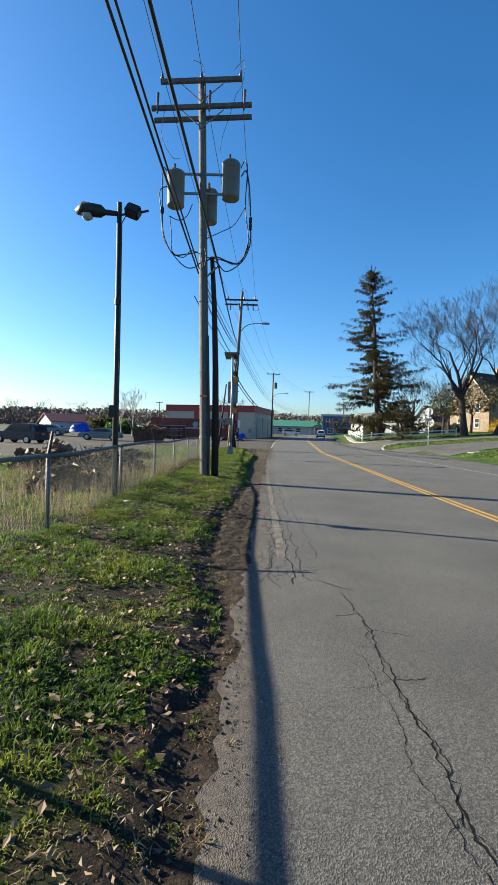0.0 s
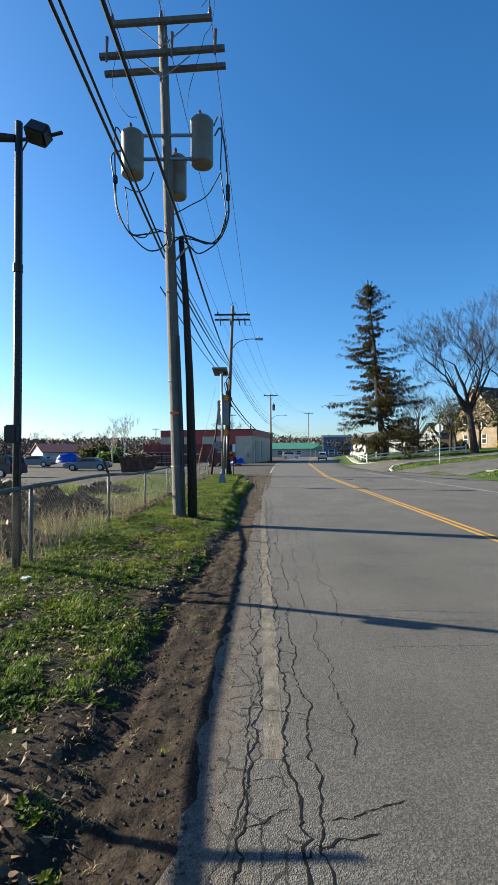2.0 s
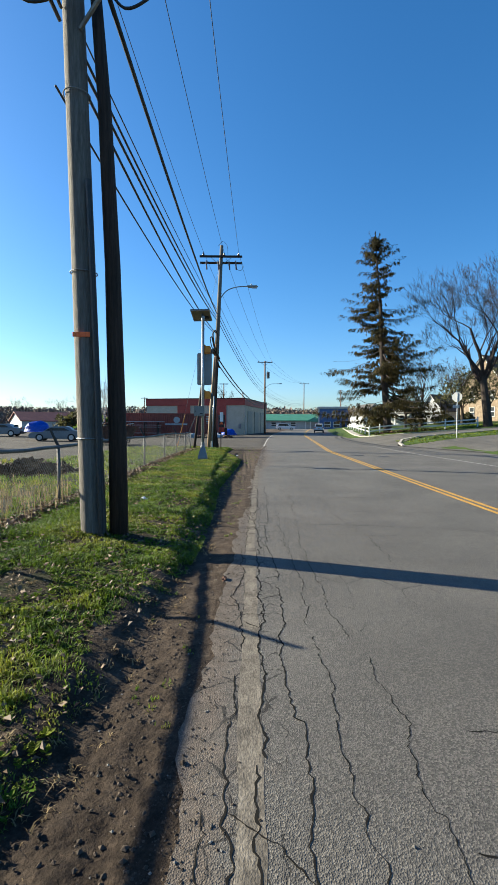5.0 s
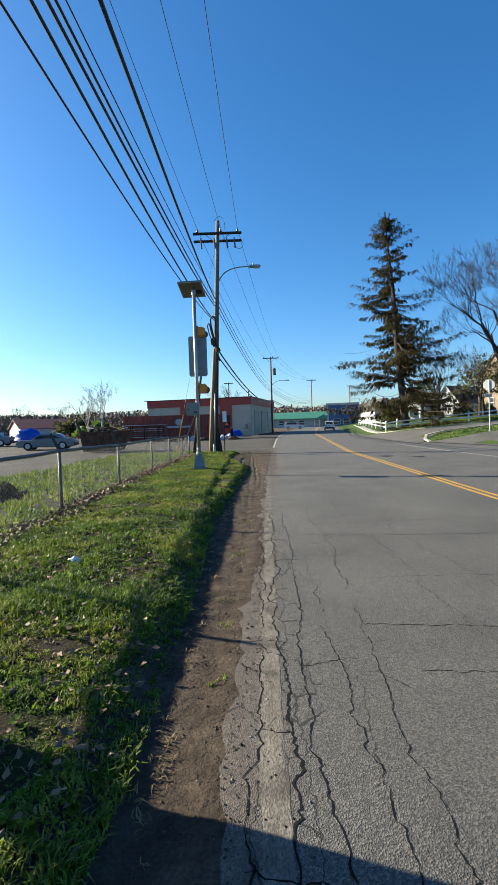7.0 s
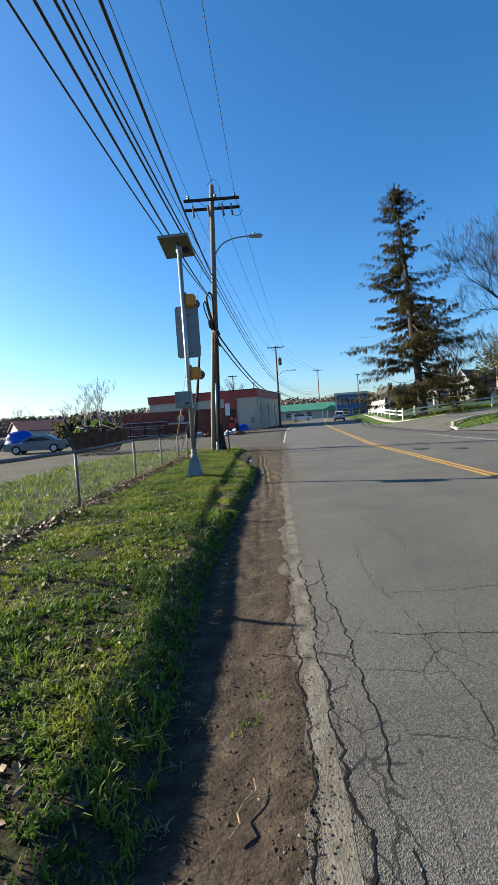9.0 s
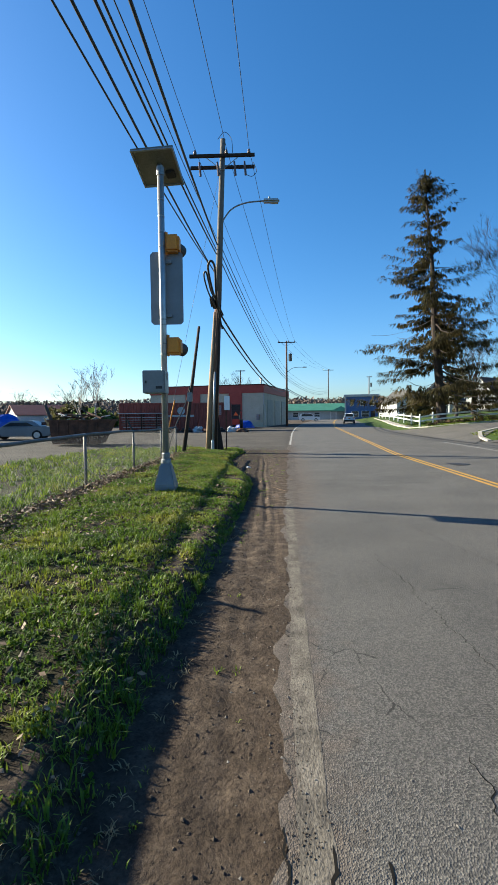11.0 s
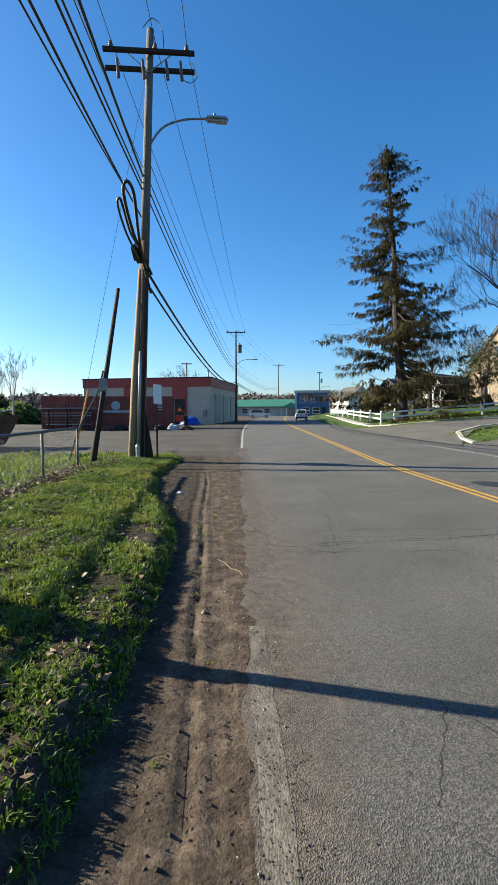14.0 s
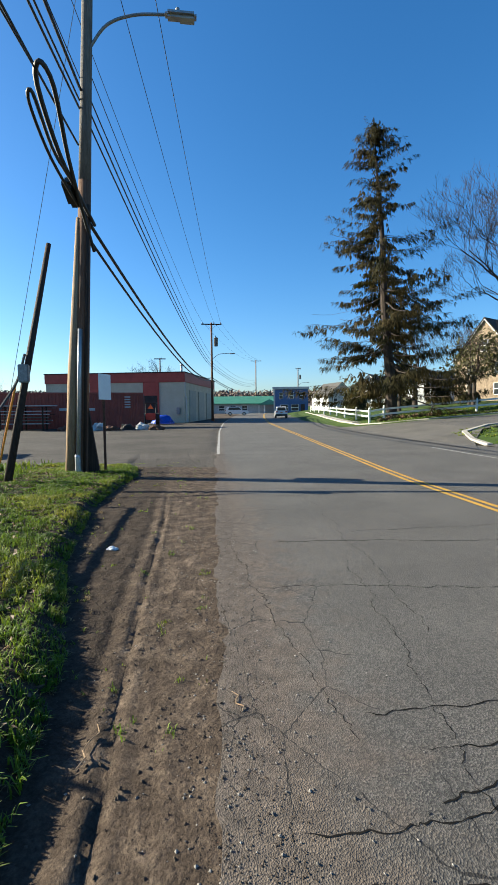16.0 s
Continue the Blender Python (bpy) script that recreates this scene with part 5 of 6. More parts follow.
for k in range(7):
    x, y = -8.6 + k * 1.15, 65.5 + 0.3 * (k % 3)
    solo("scrap_lump", lump(0.6, 0.45, 0.35 + 0.08 * (k % 3), k * 3.1, 0.6, at=(x, y, ground_z(x, y) + 0.03)), [M_RUST, M_DARK, M_PALEWALL][k % 3], "low heap of scrap lying on the gravel", "scrap", "scrap on the gravel")
# ---- white rail fence ----
wf = thing("white_rail_fence", 0, 0, 0, "white two-rail vinyl fence round the corner garden", "fence")
WF = [(25.5, 120.0), (24.2, 112.5), (22.9, 105.0), (21.6, 97.5), (20.4, 90.5), (19.2, 84.0), (18.0, 77.5), (16.9, 71.0), (15.9, 65.2), (17.2, 65.3), (21.2, 64.7), (24.9, 64.2), (28.6, 63.7)]
for i, (x, y) in enumerate(WF):
    z = ground_z(x, y)
    part("post", box(x - 0.07, y - 0.07, z - 0.1, x + 0.07, y + 0.07, z + 1.15, 0.01), M_WHITE, wf)
    part("post_cap", lathe([(0.11, 0), (0.11, 0.03), (0.01, 0.1)], 4, at=(x, y, z + 1.15)), M_WHITE, wf)
    if i:
        a = Vector((*WF[i - 1], ground_z(*WF[i - 1])))
        b = Vector((x, y, z))
        for h in (0.42, 0.85):
            n = (b - a).normalized()
            side_v = Vector((-n.y, n.x, 0)) * 0.025
            q = bmesh.new()
            pts = []
            for p in (a + n * 0.07, b - n * 0.07):
                for s, u in ((-1, 0), (1, 0), (1, 0.15), (-1, 0.15)):
                    pts.append(q.verts.new(p + side_v * s + Vector((0, 0, h + u))))
            for f in ((3, 2, 1, 0), (4, 5, 6, 7), (0, 1, 5, 4), (1, 2, 6, 5), (2, 3, 7, 6), (3, 0, 4, 7)):
                q.faces.new([pts[j] for j in f])
            part("rail", q, M_WHITE, wf)

# ---- kerbs and corner pavement ----
def kerb(name, pts, width, height, mat, label):
    b = bmesh.new()
    rows = []
    for i, (x, y) in enumerate(pts):
        d = Vector(pts[min(i + 1, len(pts) - 1)]) - Vector(pts[max(i - 1, 0)])
        d.normalize()
        nx, ny = -d.y * width / 2, d.x * width / 2
        z = ground_z(x, y)
        rows.append([b.verts.new((x - nx, y - ny, z - 0.1)), b.verts.new((x - nx, y - ny, z + height)), b.verts.new((x + nx, y + ny, z + height)), b.verts.new((x + nx, y + ny, z - 0.1))])
    for p, q in zip(rows, rows[1:]):
        for k in range(3):
            b.faces.new((p[k], p[k + 1], q[k + 1], q[k]))
    b.faces.new(rows[0])
    b.faces.new(rows[-1][::-1])
    bmesh.ops.recalc_face_normals(b, faces=b.faces)
    solo(name, b, mat, label, "kerb", "", "structure")


kerb("kerb_near", [(13.5, 46.0), (13.7, 47.5), (14.6, 49.6), (16.5, 50.6), (24, 51.6), (34, 52.6)], 0.22, 0.1, M_CONCRETE, "pale concrete kerb round the corner")
kerb("kerb_far", [(24, 59.6), (18.5, 60.3), (15.8, 62.4), (14.9, 65), (15.6, 71), (17.4, 82), (20, 96), (24, 118)], 0.25, 0.07, M_CONCRETE, "pale concrete kerb beside the white fence")
kerb("pavement", [(15.6, 67), (16.3, 73), (18.0, 83), (20.7, 97)], 1.1, 0.05, M_CONCRETE, "pale concrete pavement beside the white fence")
kerb("garden_walk", [(18.5, 38.0), (26, 39.9), (38, 42.0)], 0.9, 0.05, M_CONCRETE, "pale concrete walk crossing the grass")

stop = thing("stop_sign", 18.0, 46.2, ground_z(18.0, 46.2), "grey back of an octagonal stop sign on a steel post", "stop sign")
part("post", tube([(0, 0, -0.2), (0, 0, 3.75)], 0.045, 8), M_STEEL, stop)
oc = lathe([(0.42, 0), (0.42, 0.02)], 8)
bmesh.ops.transform(oc, verts=oc.verts, matrix=pose(0, 0.05, 3.4, 90, 22.5, -40))
part("plate", oc, M_PALEWALL, stop, "pale octagonal plate")
part("street_plate", box(-0.35, 0.03, 2.5, 0.2, 0.045, 2.75), M_PALEWALL, stop)
hole = lathe([(0.36, 0), (0.36, 0.012), (0.3, 0.014)], 24, at=(6.7, 33.9, 0.004))
solo("manhole_cover", hole, M_IRON, "dark cast iron manhole cover set in the asphalt", "manhole cover", smooth=True)
hole = lathe([(0.3, 0), (0.3, 0.012), (0.26, 0.014)], 24, at=(7.9, 33.0, 0.004))
solo("manhole_cover", hole, M_IRON, "dark cast iron manhole cover set in the asphalt", "manhole cover", smooth=True)


# ---- trees ----
def branch(v, f, pts, radii, sides):
    n0 = len(v)
    for p, r in zip(pts, radii):
        for k in range(sides):
            a = 6.28319 * k / sides
            v.append((p.x + r * math.cos(a), p.y + r * math.sin(a), p.z + (r * 0.6 * math.sin(a + 1))))
    for i in range(len(pts) - 1):
        for k in range(sides):
            f.append((n0 + i * sides + k, n0 + i * sides + (k + 1) % sides, n0 + (i + 1) * sides + (k + 1) % sides, n0 + (i + 1) * sides + k))


def grow(v, f, rnd, p, d, length, r, depth, up=0.12, spread=0.7, twigs=3, least=0.016):
    """A limb that bends and forks down to twigs."""
    r = max(r, least)
    pts, radii, q, e = [p], [r], p.copy(), d.copy()
    n = 4 if depth > 1 else 3
    for i in range(n):
        e = (e + Vector((rnd.gauss(0, 0.13), rnd.gauss(0, 0.13), rnd.gauss(0, 0.08) + up * 0.5))).normalized()
        q = q + e * length / n
        pts.append(q.copy())
        radii.append(r * (1 - 0.55 * (i + 1) / n))
    branch(v, f, pts, radii, 6 if depth > 3 else (4 if depth > 1 else 3))
    if depth == 0:
        return
    for k in range(twigs + (1 if depth < 3 else 0)):
        i = rnd.randint(1, n) if k else n
        o = Vector((rnd.gauss(0, 1), rnd.gauss(0, 1), rnd.gauss(0.25, 0.6)))
        o = (o - e * o.dot(e)).normalized()
        grow(v, f, rnd, pts[i], (e + o * spread * rnd.uniform(0.6, 1.2)).normalized(), length * rnd.uniform(0.55, 0.8), radii[i] * rnd.uniform(0.55, 0.8), depth - 1, up, spread, twigs, least)


def bare_tree(name, x, y, h, r, seed, depth, label, lean=(0, 0), trunk=0.28, mat=None, spread=0.7, limbs=4, twigs=3):
    rnd = random.Random(seed)
    t = thing(name, x, y, ground_z(x, y), label, "tree")
    v, f = [], []
    d = Vector((lean[0], lean[1], 1)).normalized()
    pts = [d * (h * trunk * k / 4) + Vector((0, 0, -0.3 if k == 0 else 0)) for k in range(5)]
    branch(v, f, pts, [r * 1.35, r * 1.05, r, r * 0.92, r * 0.85], 10)
    arrays("trunk", v, f, mat or M_BARK, parent=t)
    v, f = [], []
    for k in range(limbs):
        a = 6.28319 * k / limbs + rnd.uniform(-0.4, 0.4)
        e = Vector((math.cos(a) * 0.78, math.sin(a) * 0.78, 1.0 if k else 1.8)).normalized()
        grow(v, f, rnd, pts[-1] - d * rnd.uniform(0, h * 0.06), (e + d * 0.3).normalized(), h * (1 - trunk) * rnd.uniform(0.33, 0.42), r * 0.6, depth, 0.1, spread, twigs, 0.012)
    arrays("crown", v, f, mat or M_TWIG, "bare branches and fine twigs", parent=t)
    return t


def spruce(x, y, h, seed):
    rnd = random.Random(seed)
    t = thing("spruce_tree", x, y, ground_z(x, y), "tall dark spruce with drooping, gappy brown-green branches", "tree")
    v, f = [], []
    def lean(z):
        return 0.7 - 1.8 * z / h
    pts = [Vector((lean((h + 0.3) * k / 12) + 0.08 * math.sin(k), 0, -0.3 + (h + 0.3) * k / 12)) for k in range(13)]
    branch(v, f, pts, [0.5 * (1 - k / 12.4) + 0.02 for k in range(13)], 10)
    arrays("trunk", v, f, M_BARK, parent=t)
    bv, bf, nv, nf = [], [], [], []

    def sprig(c, out, s):
        """A hanging spray of needles: a few narrow leaves."""
        for k in range(8):
            a = Vector((rnd.gauss(0, 1), rnd.gauss(0, 1), 0)).normalized()
            tip = c + out * s * rnd.uniform(0.0, 0.9) + a * s * 0.4 + Vector((0, 0, -s * rnd.uniform(0.2, 1.5)))
            w = Vector((-out.y, out.x, rnd.uniform(-0.5, 0.5))) * s * rnd.uniform(0.05, 0.11)
            n0 = len(nv)
            m = c.lerp(tip, 0.5)
            nv.extend([tuple(c), tuple(m + w), tuple(tip), tuple(m - w)])
            nf.append((n0, n0 + 1, n0 + 2, n0 + 3))
    z = 2.6
    while z < h - 0.3:
        u = (z - 2.6) / (h - 2.6)
        reach = 9.5 * (1 - u) ** 0.74 * (0.82 + 0.18 * math.sin(u * 23)) + 0.45
        for k in range(rnd.randint(4, 6)):
            a = rnd.uniform(0, 6.28)
            L = reach * rnd.uniform(0.55, 1.08)
            out = Vector((math.cos(a), math.sin(a), 0))
            c0 = Vector((lean(z), 0, z))
            droop = 0.3 + 0.35 * rnd.random() - 0.55 * max(0.0, u - 0.35) if u < 0.75 else -0.45
            n = max(4, int(L / 0.55))
            line = []
            for i in range(n + 1):
                s = i / n
                line.append(c0 + out * L * s + Vector((rnd.gauss(0, 0.06), rnd.gauss(0, 0.06), L * (-droop * s + (0.34 if droop > 0 else 0.0) * s * s))))
            branch(bv, bf, line, [0.075 * (1 - 0.85 * i / n) * (1 - 0.5 * u) + 0.008 for i in range(n + 1)], 4)
            bare = 0.42 if u < 0.3 else 0.16
            gap = rnd.random() < 0.14
            if gap:
                continue
            for i in range(1, n + 1):
                if i / n < bare:
                    continue
                for j in range(8):
                    p = line[i] + out * rnd.uniform(-0.3, 0.3)
                    sidev = Vector((-out.y, out.x, 0)) * rnd.gauss(0, (0.22 + 0.05 * L) * (1 - 0.5 * u))
                    sprig(p + sidev + Vector((0, 0, -abs(sidev.length) * 0.15)), (out + sidev * 0.8).normalized(), rnd.uniform(0.3, 0.62) * (1 - 0.45 * u))
        z += rnd.uniform(0.42, 0.68) if u < 0.85 else 0.4
    for k in range(3):
        a = Vector((0.5 * (k - 1), 0.2 * k, 1.1 + 0.25 * k)).normalized()
        for i in range(9):
            sprig(Vector((lean(h), 0, h - 1.0)) + a * 0.25 * i, Vector((a.x, a.y + 0.2, 0)).normalized(), 0.3)
    arrays("limb_frame", bv, bf, M_BARK, "dark bare limbs", parent=t)
    arrays("needles", nv, nf, M_SPRUCE, "drooping dark green needle sprays", parent=t)
    return t


spruce(18.0, 67.0, 24.6, 11)
bare_tree("maple_tree", 29.0, 62.0, 21.0, 0.42, 5, 6, "large leafless maple with a rounded crown of fine twigs", (-0.13, 0), 0.29, None, 0.74, 6, 3)
bare_tree("maple_tree", 33.5, 62.0, 17.0, 0.75, 8, 5, "thick leaning leafless tree in front of the stone house", (0.5, 0), 0.3, limbs=4)
bare_tree("maple_tree", 29.5, 84.0, 13.0, 0.3, 21, 5, "small leafless tree behind the garden fence", (0, 0), 0.25)
bare_tree("maple_tree", 34.5, 80.0, 11.0, 0.25, 22, 5, "small leafless tree behind the garden fence", (-0.05, 0), 0.22)
bare_tree("sapling_tree", -18.3, 70.0, 8.6, 0.12, 31, 4, "slender pale leafless sapling at the yard's edge", (0.02, 0), 0.3, M_BIRCH, 0.45, 3)
bare_tree("sapling_tree", -20.3, 71.0, 7.2, 0.1, 32, 4, "slender pale leafless sapling at the yard's edge", (-0.06, 0), 0.3, M_BIRCH, 0.45, 3)
bare_tree("gnarled_tree", -5.0, 104.0, 10.5, 0.3, 41, 4, "gnarled leafless tree rising behind the garage", (0.08, 0), 0.4, None, 1.0)
for k, (x, y, h) in enumerate(((-62, 140, 9), (-55, 150, 10), (-70, 135, 9), (-48, 155, 9), (-78, 128, 8), (-90, 150, 10))):
    bare_tree("far_tree", x, y, h, 0.22, 50 + k, 4, "distant leafless tree on the yard's far side", (0, 0), 0.3)
YARD_POLES = ((-4.6, 122.0, 11.5), (-74.0, 130.0, 10.5), (-30.0, 150.0, 9.0))
for x, y, h in YARD_POLES:
    p = thing("utility_pole", x, y, ground_z(x, y), "distant thin utility pole against the sky", "utility pole", "far poles")
    part("pole", tube([(0, 0, -0.3), (0, 0, h)], [0.15, 0.11], 8), M_BROWNWOOD, p)
    part("crossarm", box(-1.1, -0.08, h - 0.3, 1.1, 0.08, h - 0.12), M_DARKWOOD, p)


def leaf_clump(name, centres, mat, label, category, seed, leaf=0.12, count=900, kind=""):
    """A mass of small leaves round some centres (x, y, z, rx, rz)."""
    rnd = np.random.RandomState(seed)
    v, f = [], []
    for x, y, z, rx, rz in centres:
        n = count
        d = rnd.normal(size=(n, 3))
        d /= np.linalg.norm(d, axis=1)[:, None]
        rad = rnd.uniform(0.5, 1.0, n) ** 0.5 * (1 + 0.25 * np.sin(d[:, 0] * 5 + d[:, 2] * 7))
        c = np.stack([x + d[:, 0] * rx * rad, y + d[:, 1] * rx * rad, z + np.abs(d[:, 2]) * rz * rad], 1)
        a, b = rnd.normal(size=(n, 3)) * leaf, rnd.normal(size=(n, 3)) * leaf
        n0 = len(v)
        v += np.stack([c - a, c + b, c + a, c - b], 1).reshape(-1, 3).tolist()
        f += (n0 + np.arange(n * 4).reshape(-1, 4)).tolist()
    return arrays(name, v, f, mat, label, category, kind)


def shrub(x, y, rx, rz, mat, label, seed, leaf=0.12, count=900):
    z = ground_z(x, y)
    leaf_clump("shrub", [(x, y, z, rx, rz), (x + rx * 0.5, y, z, rx * 0.7, rz * 0.75)], mat, label, "shrub", seed, leaf, count)


for k, (x, y, rx, rz) in enumerate(((-5.6, 14.6, 0.9, 0.8), (-7.4, 15.4, 1.1, 0.9), (-6.4, 22.0, 0.8, 0.5), (-4.9, 10.2, 0.7, 0.6))):
    leaf_clump("dead_shrub", [(x, y, ground_z(x, y) - 0.1, rx, rz), (x + rx, y + 0.3, ground_z(x, y) - 0.1, rx * 0.8, rz * 0.7)], M_DEADLEAF if k % 2 else M_MUDCLOD, "low heap of brown brush and stalks behind the fence", "brush", 100 + k, 0.07, 1500)
for k, (x, y, rx, rz) in enumerate(((31.5, 92, 1.6, 1.6), (35.0, 88, 1.4, 1.5), (33.5, 96, 1.2, 1.2), (37.0, 84.5, 1.3, 1.5))):
    shrub(x, y, rx, rz, M_SHRUB, "dark olive garden shrub by the houses", 60 + k)
shrub(45.0, 82.0, 2.2, 3.0, M_YELLOWLEAF, "yellow flowering shrub by the stone house", 70)
shrub(24.0, 92.0, 1.5, 3.4, M_SHRUB, "olive evergreen bush beside the cottage", 71)
shrub(26.5, 98.0, 1.6, 3.8, M_SHRUB, "olive evergreen bush beside the cottage", 72)
for k, (x, y, h) in enumerate(((31.0, 74.0, 9.0), (36.5, 76.0, 10.0), (25.5, 80.0, 7.0), (39.5, 72.0, 10.0), (43.0, 70.0, 11.0))):
    z = ground_z(x, y)
    t = bare_tree("budding_tree", x, y, h, 0.2, 120 + k, 4, "small olive budding tree in the garden behind the fence", (0.03, 0), 0.3)
    leaves_ob = leaf_clump("bud_cover", [(0, 0, h * 0.35, h * 0.33, h * 0.5)], M_SHRUB, "sparse olive buds", "", 130 + k, 0.09, 1500)
    leaves_ob.parent = t
for k in range(9):
    x, y = 16.6 + 0.55 * k, 64.4 - 0.08 * k
    shrub(x, y, 0.28, 0.25, M_DEADLEAF if k % 2 else M_SHRUB, "low clump of border plants under the white fence", 80 + k, 0.05, 160)
for k, (x, y) in enumerate(((-24, 84), (-29, 88), (-20, 90))):
    shrub(x, y, 3.0, 2.2 + k % 2, M_LEAF if k == 0 else M_SHRUB, "budding spring bushes at the yard's far edge", 90 + k, 0.2)

# ---- far woods and hills ----
rn = np.random.RandomState(7)
wv, wf_ = [], []
for k in range(3000):
    x = rn.uniform(-360, 330)
    y = rn.uniform(185, 300) if x < -60 else rn.uniform(225, 320)
    hh = rn.uniform(4.5, 7.5)
    zb = 0.8 + 5.5 * step(180, 300, y)
    m = 36
    c = np.stack([x + rn.normal(0, 2.2, m), y + rn.normal(0, 2.0, m), zb + hh * rn.uniform(0.0, 1.0, m)], 1)
    a, b = rn.normal(size=(m, 3)) * (0.3, 0.3, 0.5), rn.normal(size=(m, 3)) * (0.35, 0.35, 0.3)
    n0 = len(wv)
    wv += np.stack([c - a, c + b, c + a, c - b], 1).reshape(-1, 3).tolist()
    wf_ += (n0 + np.arange(m * 4).reshape(-1, 4)).tolist()
arrays("far_woods", wv, wf_, M_WOODS, "far brown leafless woods along the horizon", "woods", "stuff")
hill = sheet("hill", list(np.linspace(-700, 700, 60)), list(np.linspace(180, 620, 14)),
             lambda x, y: 0.6 + (9.5 + 6 * step(-60, 0, x)) * step(180, 330, y) * (0.7 + 0.3 * noise.noise((x * 0.008, y * 0.01, 0))) * (1 - 0.35 * step(-40, -200, x)), M_WOODS, "low wooded brown hill along the horizon", "hill")


# ---- grass, weeds and loose matter on the verge ----
def blades(name, n, x0, x1, y0, y1, size, width, mat, seed, label, keep, lie=0.5):
    """Narrow bent blades, two triangles and a tip each."""
    rnd = np.random.RandomState(seed)
    v, f = [], []
    cx, cy = rnd.uniform(x0, x1, n // 9 + 1), rnd.uniform(y0, y1, n // 9 + 1)
    pick = rnd.randint(0, n // 9 + 1, n)
    xs, ys = cx[pick] + rnd.normal(0, size * 0.35, n), cy[pick] + rnd.normal(0, size * 0.35, n)
    ang, lean, tall = rnd.uniform(0, 6.283, n), rnd.uniform(0.15, 1.0, n) * lie, rnd.uniform(0.45, 1.0, n)
    for i in range(n):
        x, y = float(xs[i]), float(ys[i])
        k = keep(x, y)
        if k <= 0:
            continue
        z = ground_z(x, y) + rut(x, y) - 0.005
        h = size * tall[i] * k
        ca, sa = math.cos(ang[i]), math.sin(ang[i])
        w = width * (0.6 + 0.8 * tall[i])
        dx, dy = ca * lean[i] * h, sa * lean[i] * h
        n0 = len(v)
        v += [(x - sa * w, y + ca * w, z), (x + sa * w, y - ca * w, z), (x + dx * 0.4 + sa * w * 0.8, y + dy * 0.4 - ca * w * 0.8, z + h * 0.6), (x + dx * 0.4 - sa * w * 0.8, y + dy * 0.4 + ca * w * 0.8, z + h * 0.6), (x + dx, y + dy, z + h * (1.0 - 0.35 * lean[i]))]
        f += [(n0, n0 + 1, n0 + 2, n0 + 3), (n0 + 3, n0 + 2, n0 + 4)]
    return arrays(name, v, f, mat, label, "grass", "stuff")


def turf(x, y):
    """Grass height factor: patchy, none on the mud."""
    g = along(GRASS_EDGE, y)
    if x > g + 0.06 or in_lot(x, y) > 0.4:
        return 0.0
    p = noise.noise((x * 1.5, y * 1.1, 4.0)) + 0.5 * noise.noise((x * 4.0, y * 3.5, 9.0))
    bare = 0.1 * step(13, 3, y) + 0.35 * step(g - 0.9, g, x) * step(16, 10, y) - 0.22 - 0.2 * step(13, 17, y)
    return max(0.0, min(2.0, 0.7 + 1.9 * (p - bare))) if p > bare - 0.3 else 0.0


def weeds(x, y):
    p = noise.noise((x * 0.9, y * 0.8, 14.0))
    return 1.0 if x < -2.75 and y < 18 and p > -0.15 else 0.0


blades("grass", 170000, -3.4, 0.25, -1.0, 16.0, 0.058, 0.003, M_GRASS, 1, "short patchy bright green verge grass", turf, 1.2)
blades("grass", 300000, -3.4, 0.25, 12.0, 43.0, 0.052, 0.0036, M_GRASS, 2, "short bright green verge grass", turf, 1.2)
blades("grass", 60000, -12.0, -3.2, 2.0, 44.0, 0.12, 0.01, M_GRASS, 3, "rough green grass behind the fence", turf, 0.9)
blades("dry_weeds", 5000, -7.5, -2.75, 1.0, 18.0, 0.65, 0.003, M_DRYGRASS, 4, "tall dry straw-coloured weeds along the fence", weeds, 0.6)
blades("dry_straw", 42000, -3.2, 0.1, -1.0, 42.0, 0.045, 0.0028, M_DRYGRASS, 5, "short dead straw among the grass", lambda x, y: 1.0 if x < along(GRASS_EDGE, y) + 0.25 else 0.0, 2.2)


def lawn(x, y):
    """Mown grass between the road, the side street and the houses."""
    if x < along(RIGHT_EDGE, y) + 0.15:
        return 0.0
    if y < 50.5 + 0.12 * (x - 15) and (x > 13.9 or y < 45):
        return 0.0 if 37.4 + 0.18 * (x - 17.4) < y < 45.7 + 0.1 * (x - 17.5) else 1.0
    return 1.0 if y > 61.5 and x > 16.5 and not (y < 68 and x < 16) else 0.0


blades("grass", 60000, 13.7, 34.0, 24.0, 74.0, 0.13, 0.02, M_GRASS, 6, "mown green lawn grass by the side street", lawn, 0.9)


